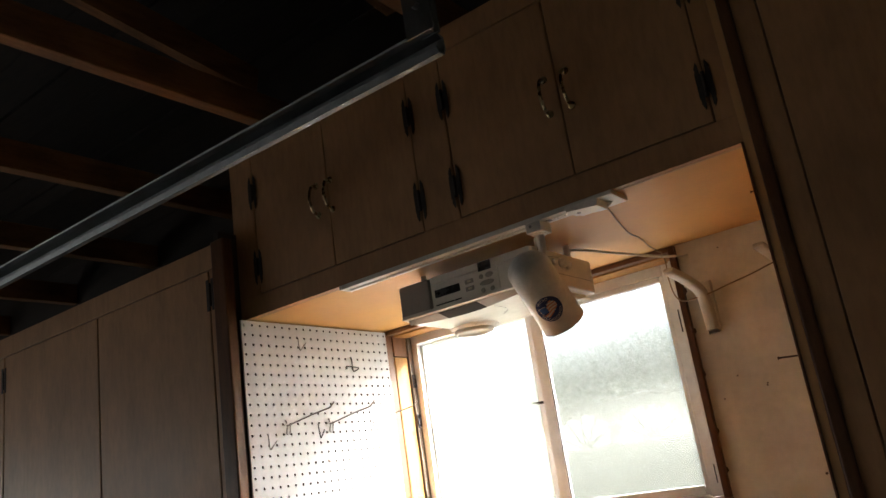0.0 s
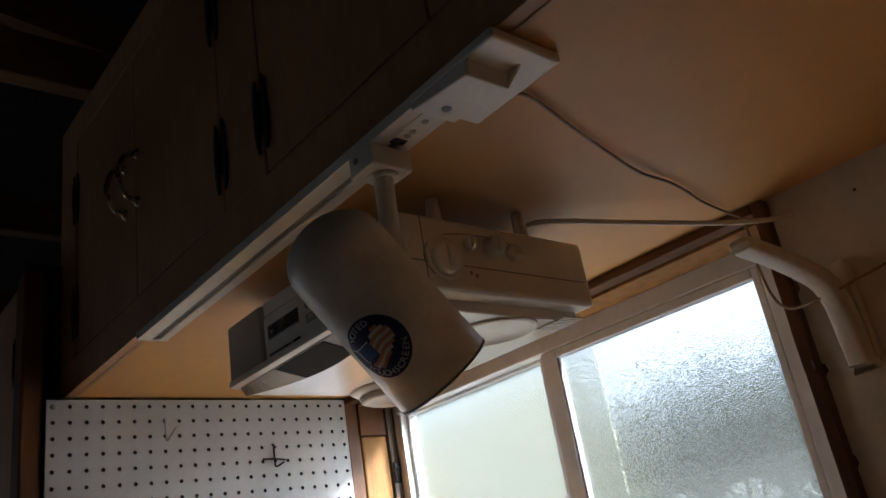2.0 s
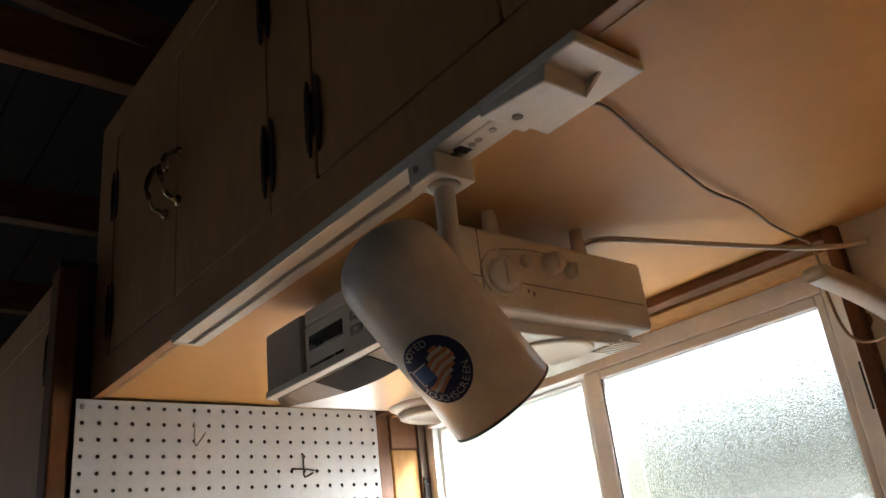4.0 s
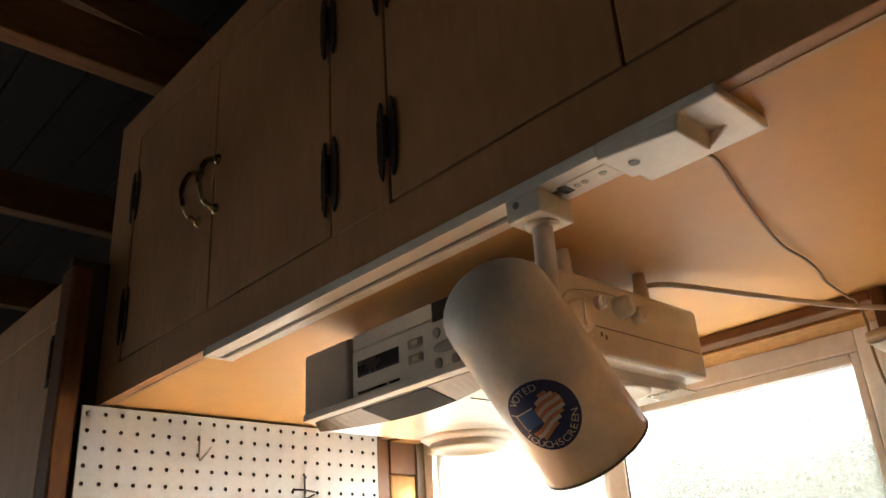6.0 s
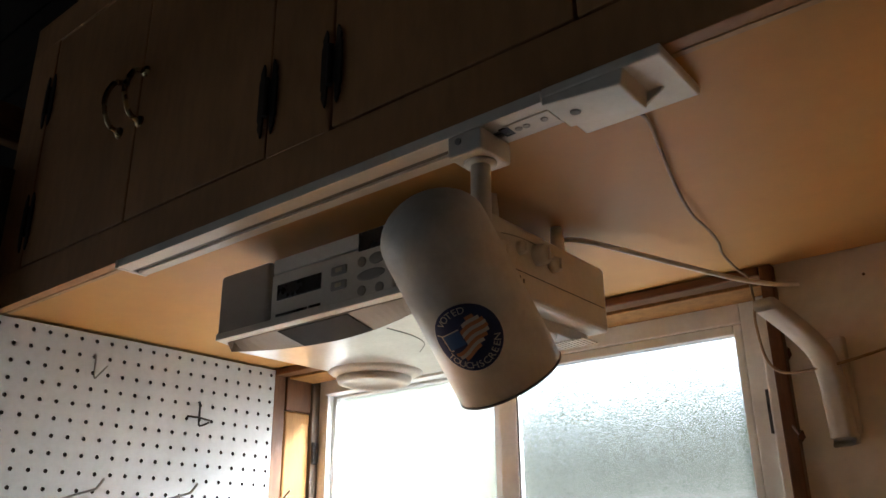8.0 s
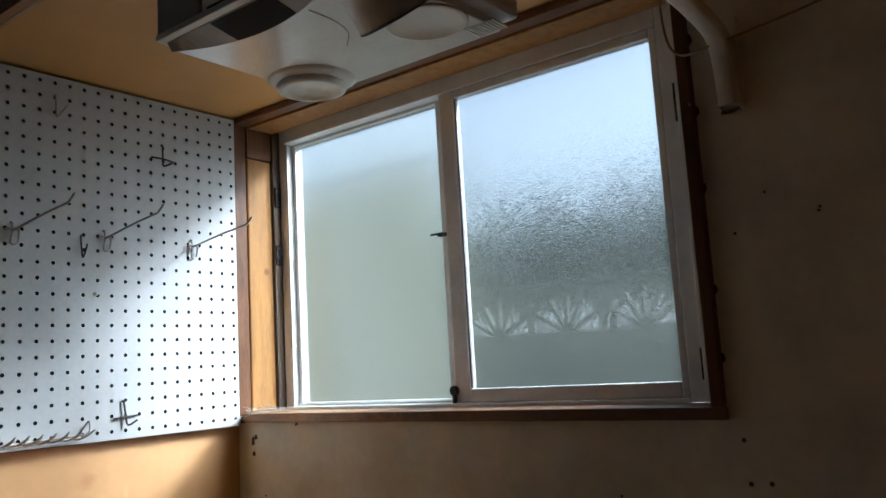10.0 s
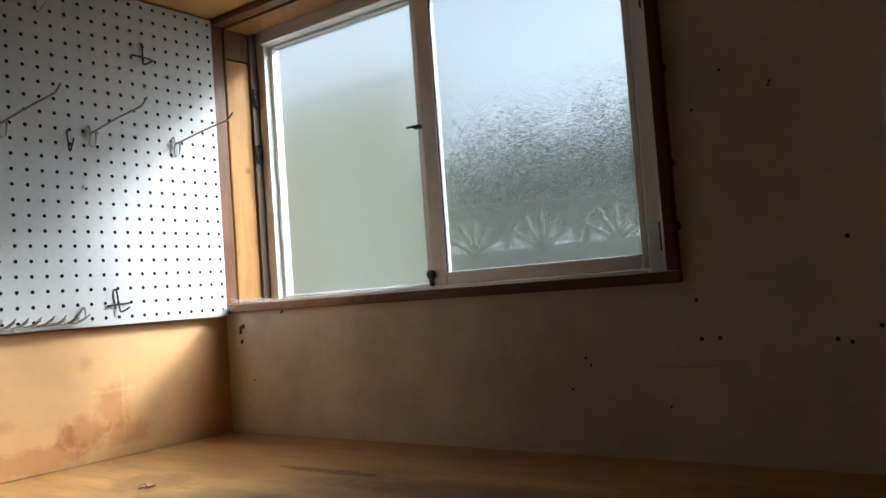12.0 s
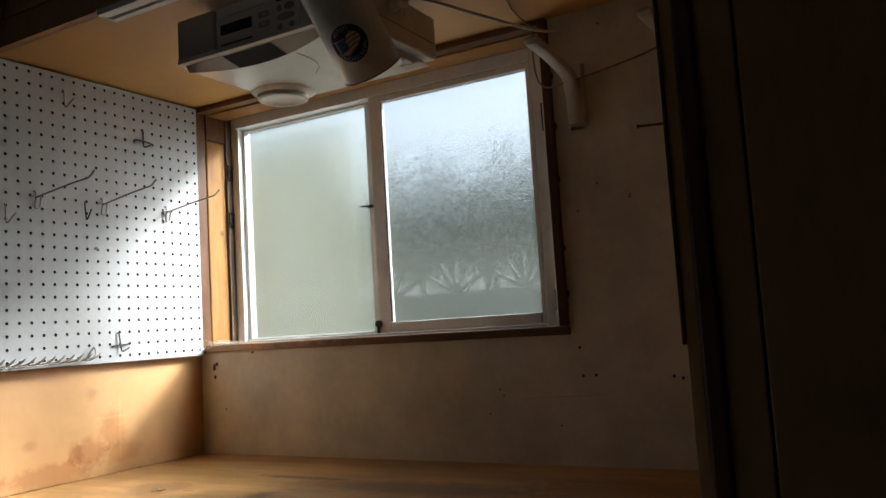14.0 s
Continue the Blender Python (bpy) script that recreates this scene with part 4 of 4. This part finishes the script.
recess = part("recess", lathe((X1, -0.420, 1.6915), (1, 0, 0), [(0, 0.0), (0.0012, 0.024), (0.0022, 0.0225), (0.0022, 0.021), (0.001, 0.020), (0.001, 0.0)], 32), CREAM, body, smooth=True)
for y, z, r, h in ((-0.420, 1.6895, 0.0165, 0.009), (-0.386, 1.709, 0.0072, 0.007), (-0.3535, 1.710, 0.0112, 0.014), (-0.325, 1.707, 0.0085, 0.010)):
    kn = part("knob", lathe((X1, y, z), (1, 0, 0), [(0, 0), (0, r), (h * 0.8, r * 0.94), (h, r * 0.82), (h, 0)], 24), CREAM, body, smooth=True)
    part("grip", box(X1 + h - 0.001, X1 + h + 0.0025, y - r * 0.18, y + r * 0.18, z - r * 0.7, z + r * 0.7, 0.0008), CREAM, kn)
for y, z in ((-0.388, 1.678), (-0.381, 1.676)):
    part("mark", box(X1, X1 + 0.0008, y - 0.001, y + 0.001, z - 0.002, z + 0.002), GREY, body)
for x, y in ((0.796, -0.41), (0.80, -0.29), (0.48, -0.41), (0.48, -0.26)):
    part("spacer", lathe((x, y, Z1 - 0.001), (0, 0, 1), [(0, 0), (0, 0.0085), (SOF - Z1, 0.0065), (SOF - Z1, 0)], 16), CREAM, ra, smooth=True)

# ---- cables ----
solo("power_cable", tube([(0.7864, -0.2849, 1.742), (0.7923, -0.2777, 1.752), (0.8159, -0.2571, 1.7535), (0.865, -0.1751, 1.743), (0.9093, -0.0721, 1.738), (0.9388, -0.0206, 1.736), (0.9535, -0.0082, 1.735), (0.9732, -0.0036, 1.733)], 0.0031, 10), CABLE, "white power cable sagging from the radio to the window casing", "cable", smooth=True)
solo("lamp_cord", tube([(0.9869, -0.48, 1.757), (0.9869, -0.4532, 1.76), (0.9683, -0.3811, 1.759), (0.9496, -0.309, 1.76), (0.9388, -0.2472, 1.756), (0.9319, -0.1854, 1.76), (0.928, -0.1442, 1.757), (0.9142, -0.0927, 1.76), (0.9103, -0.0309, 1.757), (0.9162, -0.0185, 1.75), (0.9201, -0.0185, 1.72), (0.9181, -0.0185, 1.6925), (0.9221, -0.0185, 1.6525), (0.9319, -0.0206, 1.6305), (0.9486, -0.0227, 1.6215), (0.9781, -0.035, 1.6195), (1.0125, -0.033, 1.6235), (1.0616, -0.0144, 1.6375), (1.1108, -0.0062, 1.6485), (1.158, -0.0041, 1.6605)], 0.0017, 8), CORD, "thin brown lamp cord pinned along soffit and wall", "cord", smooth=True)

# ---- wall brackets, nails, marks ----
def swept(line, width, thick):
    """A rounded flat bar along a line in the plane x = 0; thick gives its half depth at each point."""
    b = bmesh.new()
    pts = smooth_line(line, 6)
    rings = []
    for i, q in enumerate(pts):
        d = (pts[min(i + 1, len(pts) - 1)] - pts[max(i - 1, 0)]).normalized()
        u = d.cross(Vector((1, 0, 0)))
        t = thick[0] + (thick[1] - thick[0]) * i / (len(pts) - 1)
        end = 0.6 if i in (0, len(pts) - 1) else 1.0
        ring = []
        for k in range(16):
            a = 2 * math.pi * k / 16
            c, e = math.cos(a), math.sin(a)
            ring.append(b.verts.new(q + Vector((1, 0, 0)) * (width * end * math.copysign(abs(c) ** 0.45, c)) + u * (t * end * math.copysign(abs(e) ** 0.45, e))))
        rings.append(ring)
    for r0, r1 in zip(rings, rings[1:]):
        for k in range(16):
            b.faces.new((r0[k], r0[(k + 1) % 16], r1[(k + 1) % 16], r1[k]))
    b.faces.new(rings[0][::-1])
    b.faces.new(rings[-1])
    return b


def bracket():
    e = thing("shelf_bracket", (0, 0, 0), "white painted wall bracket with a rounded arm", "bracket", "wall brackets")
    part("arm", swept([(0, -0.150, 0.021), (0, -0.145, 0.020), (0, -0.100, 0.008), (0, -0.058, -0.007), (0, -0.036, -0.021), (0, -0.0245, -0.046), (0, -0.021, -0.075), (0, -0.0175, -0.108), (0, -0.0175, -0.112)], 0.0130, (0.0065, 0.0135)), BRACKET, e, smooth=True)
    part("back_plate", box(-0.0145, 0.0145, -0.014, -0.0008, -0.108, 0.006, 0.003), BRACKET, e)
    return e


br = bracket()
br.matrix_basis = pose(1.0, 0, 1.653, 0, 0, -12)
copy_thing(br, pose(1.203, 0, 1.653, 0, 0, -12))


def nail(p0, p1, r, label):
    e = thing("nail", p0, label, "nail", "nails")
    part("shank", rod(p0, p1, r, 10), RUST, e)
    d = (Vector(p1) - Vector(p0)).normalized()
    part("head", lathe(p1, d, [(0, 0), (0, r * 2), (r * 0.6, r * 1.9), (r * 0.6, 0)], 12), RUST, e)


nail((1.2885, -0.490, 1.404), (1.2400, -0.490, 1.407), 0.0015, "rusty nail sticking out of the side panel")
nail((1.2885, -0.4, 1.718), (1.2445, -0.4, 1.718), 0.0014, "rusty nail near the top of the side panel")
nail((0.9407, -0.012, 1.5615), (0.9555, -0.04, 1.5455), 0.0018, "bent nail beside the window casing")
for x, z in ((0.9643, 1.0775), (0.9889, 1.0785), (0.7913, 1.0545), (0.7992, 1.0435), (1.1462, 1.0695), (1.1796, 1.0885), (0.9614, 1.1295), (1.0784, 1.3975), (0.0590, 1.0185), (0.9142, 0.9865), (0.7667, 1.0085), (1.1304, 1.0735), (1.045, 1.730), (1.080, 1.402), (0.978, 1.384), (1.019, 1.430), (1.152, 1.197)):
    r = 0.0030 if z > 1.0 and x > 0.8 and z < 1.3 else 0.0019
    solo("nail_hole", lathe((x, -0.0002, z), (0, -1, 0), [(0, r), (0.0012, r * 0.9), (0.0008, r * 0.5), (0.0004, 0)], 10), RUST, "dark nail hole in the plaster wall", "nail hole", "nail holes")
for x, z, h in ((0.0216, 1.110, 0.018), (0.0236, 1.090, 0.010), (0.1465, 1.147, 0.006), (0.030, 1.121, 0.010)):
    solo("plaster_chip", extruded([(x, -0.0003, z), (x + 0.008, -0.0003, z + 0.002), (x + 0.006, -0.0003, z + h), (x + 0.001, -0.0003, z + h * 0.8)], (0, -0.0012, 0)), RUST, "brown chip in the plaster", "chip", "plaster chips")
crack = bmesh.new()
tube([(0.8454, -0.0006, 1.0365), (0.9044, -0.0006, 1.0395), (0.9683, -0.0006, 1.0415), (1.0223, -0.0006, 1.0475)], 0.0003, 5, crack, 5)
tube([(0.5652, -0.0006, 0.9755), (0.5721, -0.0006, 0.9985), (0.5701, -0.0006, 1.0135)], 0.0003, 5, crack, 4)
solo("wall_scratch", crack, BUTTON, "faint hairline scratch in the plaster", "scratch", kind="stuff")
for k in range(5):
    z = 1.21 + 0.11 * k + random.uniform(-0.02, 0.02)
    w, h = random.uniform(0.002, 0.005), random.uniform(0.006, 0.02)
    solo("paint_chip", extruded([(0.9455, -0.0015, z), (0.9455 + w, -0.0015, z + h * 0.4), (0.9455 + w * 0.6, -0.0015, z + h), (0.9455, -0.0015, z + h * 1.1)], (0, 0.0012, 0)), RUST, "brown chip where casing meets plaster", "chip", "chips along the casing")
op = thing("wall_outlet", (1.245, 0, 1.323), "cream surface-mounted outlet box on the shaded wall", "outlet")
part("back_box", box(1.2085, 1.2815, -0.012, -0.0005, 1.2705, 1.3765, 0.002), CREAM, op)
part("plate", box(1.2065, 1.2835, -0.019, -0.012, 1.268, 1.379, 0.003), CREAM, op)
for z in (1.3005, 1.3425):
    sf = part("socket_face", box(1.2290, 1.2610, -0.021, -0.019, z - 0.0145, z + 0.0145, 0.0015), WHITE, op)
    for x in (1.2385, 1.2505):
        part("slot", box(x - 0.0012, x + 0.0012, -0.0216, -0.0208, z - 0.002, z + 0.0075), BUTTON, sf)
    part("slot", box(1.2425, 1.2465, -0.0216, -0.0208, z - 0.0105, z - 0.0062, 0.0006), BUTTON, sf)
cb = thing("wall_cable", (1.24, 0, 1.46), "pale flat cable stapled to the wall above the outlet", "cable")
part("sheath", tube([(1.236, -0.005, 1.56), (1.238, -0.005, 1.49), (1.241, -0.005, 1.43), (1.245, -0.006, 1.376)], 0.0048, 8, steps=6), CREAM, cb, smooth=True)
for x, z in ((1.2375, 1.502), (1.2395, 1.460), (1.2425, 1.414)):
    part("clip", box(x - 0.0095, x + 0.0095, -0.0115, -0.0005, z - 0.0035, z + 0.0035, 0.001), WHITE, cb, "small cable clip")
lc = thing("wall_cable", (1.234, 0, 1.23), "thin pale cable leaving the bottom of the outlet", "cable")
part("sheath", tube([(1.232, -0.006, 1.270), (1.2305, -0.004, 1.240), (1.229, -0.004, 1.212), (1.236, -0.004, 1.198), (1.262, -0.004, 1.192)], 0.0032, 8, steps=6), CREAM, lc, smooth=True)
part("clip", box(1.2235, 1.2355, -0.009, -0.0005, 1.226, 1.231, 0.001), WHITE, lc, "small cable clip")

# cobwebs in the corner of the sill
wb = bmesh.new()
for k in range(26):
    a = Vector((0.004 + random.random() * 0.02, -0.012 + random.random() * 0.06, 1.172 + random.random() * 0.012))
    c = Vector((0.03 + random.random() * 0.09, 0.01 + random.random() * 0.06, 1.173 + random.random() * 0.006))
    tube([a, (a + c) / 2 + Vector((0, 0, -0.002)), c], 0.0002, 4, wb, 3)
for k in range(7):
    tube([(0.008, -0.02 - 0.012 * k, 1.153), (0.012, -0.012, 1.161 + 0.001 * k), (0.03 + 0.006 * k, -0.012, 1.172)], 0.0002, 4, wb, 3)
solo("cobweb", wb, WEB, "dusty cobweb in the corner of the sill", "cobweb", kind="stuff")
CHIPWOOD = wood("chip_wood", (0.50, 0.36, 0.22), (3, 3, 3), 20.0, 0.7, 0.3, 0.2, 0.1)
deb = thing("wood_chip", (0.2654, -0.384, 0.9135), "small curled wood chip on the bench", "wood chip")
part("curl", tube([(0.2556, -0.392, 0.9157), (0.2634, -0.384, 0.9185), (0.2713, -0.386, 0.9157), (0.2792, -0.378, 0.9175)], 0.0018, 6, steps=4), CHIPWOOD, deb)
part("curl", tube([(0.2634, -0.376, 0.9157), (0.2654, -0.388, 0.917), (0.2615, -0.396, 0.9155)], 0.0014, 6, steps=4), CHIPWOOD, deb)

# ---- outside ----
fence = thing("block_fence", (-0.2, 3.1, -0.13), "pale concrete garden wall topped with pierced fan blocks", "fence")
FZ, FP, FY = 1.385, 0.48, 3.05
part("wall_base", box(-1.75, 4.5, FY, FY + 0.2, -0.13, FZ, 0.004), BLOCK, fence)
part("coping", box(-1.75, 4.5, FY + 0.02, FY + 0.18, FZ + FP / 2 + 0.03, FZ + FP / 2 + 0.06, 0.004), BLOCK, fence)
def fan(cx):
    b = bmesh.new()
    r0, r1, y0, d = 0.03, FP / 2 - 0.012, FY + 0.07, (0, 0.045, 0)
    for k in range(7):
        a = math.pi * k / 6
        c, s_, w = math.cos(a), math.sin(a), 0.012
        px, pz = -s_ * w, c * w
        p = [(cx + r0 * c + px, y0, FZ + r0 * s_ + pz), (cx + r1 * c + px, y0, FZ + r1 * s_ + pz), (cx + r1 * c - px, y0, FZ + r1 * s_ - pz), (cx + r0 * c - px, y0, FZ + r0 * s_ - pz)]
        join(b, extruded(p, d))
    hub = [(cx + 0.05 * math.cos(math.pi * k / 8), y0, FZ + 0.05 * math.sin(math.pi * k / 8)) for k in range(9)]
    join(b, extruded(hub, d))
    n = 12
    arc = [(cx + r1 * math.cos(math.pi * k / n), y0, FZ + r1 * math.sin(math.pi * k / n)) for k in range(n + 1)]
    join(b, extruded(arc[:n // 2 + 1] + [(cx, y0, FZ + FP / 2 + 0.03), (cx + FP / 2, y0, FZ + FP / 2 + 0.03), (cx + FP / 2, y0, FZ)], d))
    join(b, extruded(arc[n // 2:] + [(cx - FP / 2, y0, FZ), (cx - FP / 2, y0, FZ + FP / 2 + 0.03), (cx, y0, FZ + FP / 2 + 0.03)], d))
    return b
for k in range(13):
    part("fan_block", fan(-1.51 + k * FP), BLOCK, fence)
shed = thing("garden_wall", (-4.5, 3.0, -0.13), "pale green stucco garden wall beside the pierced fence", "garden wall")
part("wall", box(-9.0, -1.70, 2.985, 3.01, -0.13, 2.55, 0.01), STUCCO, shed)
part("coping", box(-9.0, -1.70, 2.98, 3.015, 2.55, 2.62, 0.008), BLOCK, shed)


def tree(x, y, seed):
    rng = np.random.RandomState(seed)
    e = thing("tree", (x, y, -0.13), "leafy garden tree standing beyond the pierced fence", "tree", "trees")
    tr = lathe((x, y, -0.13), (0, 0, 1), [(0, 0.0), (0, 0.13), (0.6, 0.10), (1.8, 0.08), (2.8, 0.05), (3.6, 0.02), (3.6, 0)], 10)
    for k in range(8):
        a = rng.uniform(0, 6.28)
        h = 1.9 + 0.17 * k
        tube([(x, y, h), (x + 0.5 * math.cos(a), y + 0.5 * math.sin(a), h + 0.5), (x + 1.1 * math.cos(a), y + 0.9 * math.sin(a), h + 0.8)], 0.025, 6, tr, 4)
    part("trunk", tr, ROOFWOOD, e, "dark brown trunk with limbs")
    verts, faces = [], []
    for c in range(170):
        cx, cy, cz = x + rng.normal(0, 1.15), y + rng.normal(0, 0.6), max(2.35, 2.82 + rng.normal(0, 0.48))
        for k in range(90):
            o = np.array([cx, cy, cz]) + rng.normal(0, 0.2, 3)
            o[2] = max(o[2], 2.15 + 0.1 * rng.rand())
            d1, d2 = rng.normal(0, 1, 3), rng.normal(0, 1, 3)
            d1, d2 = d1 / np.linalg.norm(d1) * 0.055, d2 / np.linalg.norm(d2) * 0.035
            i = len(verts)
            verts += [tuple(o - d1), tuple(o + d2), tuple(o + d1), tuple(o - d2)]
            faces.append((i, i + 1, i + 2, i + 3))
    me = bpy.data.meshes.new("crown")
    me.from_pydata(verts, [], faces)
    me.materials.append(LEAF)
    ob = new("crown", me)
    ob.parent = e
    ob.matrix_parent_inverse = Matrix.Translation(-e.location)
    tagged(ob, "green crown of small leaves")


for k, (x, y) in enumerate(((-7.4, 12.0), (-4.9, 11.6), (-2.6, 12.3), (-0.2, 11.8), (2.3, 12.4), (4.9, 12.0))):
    tree(x, y, 11 + k)
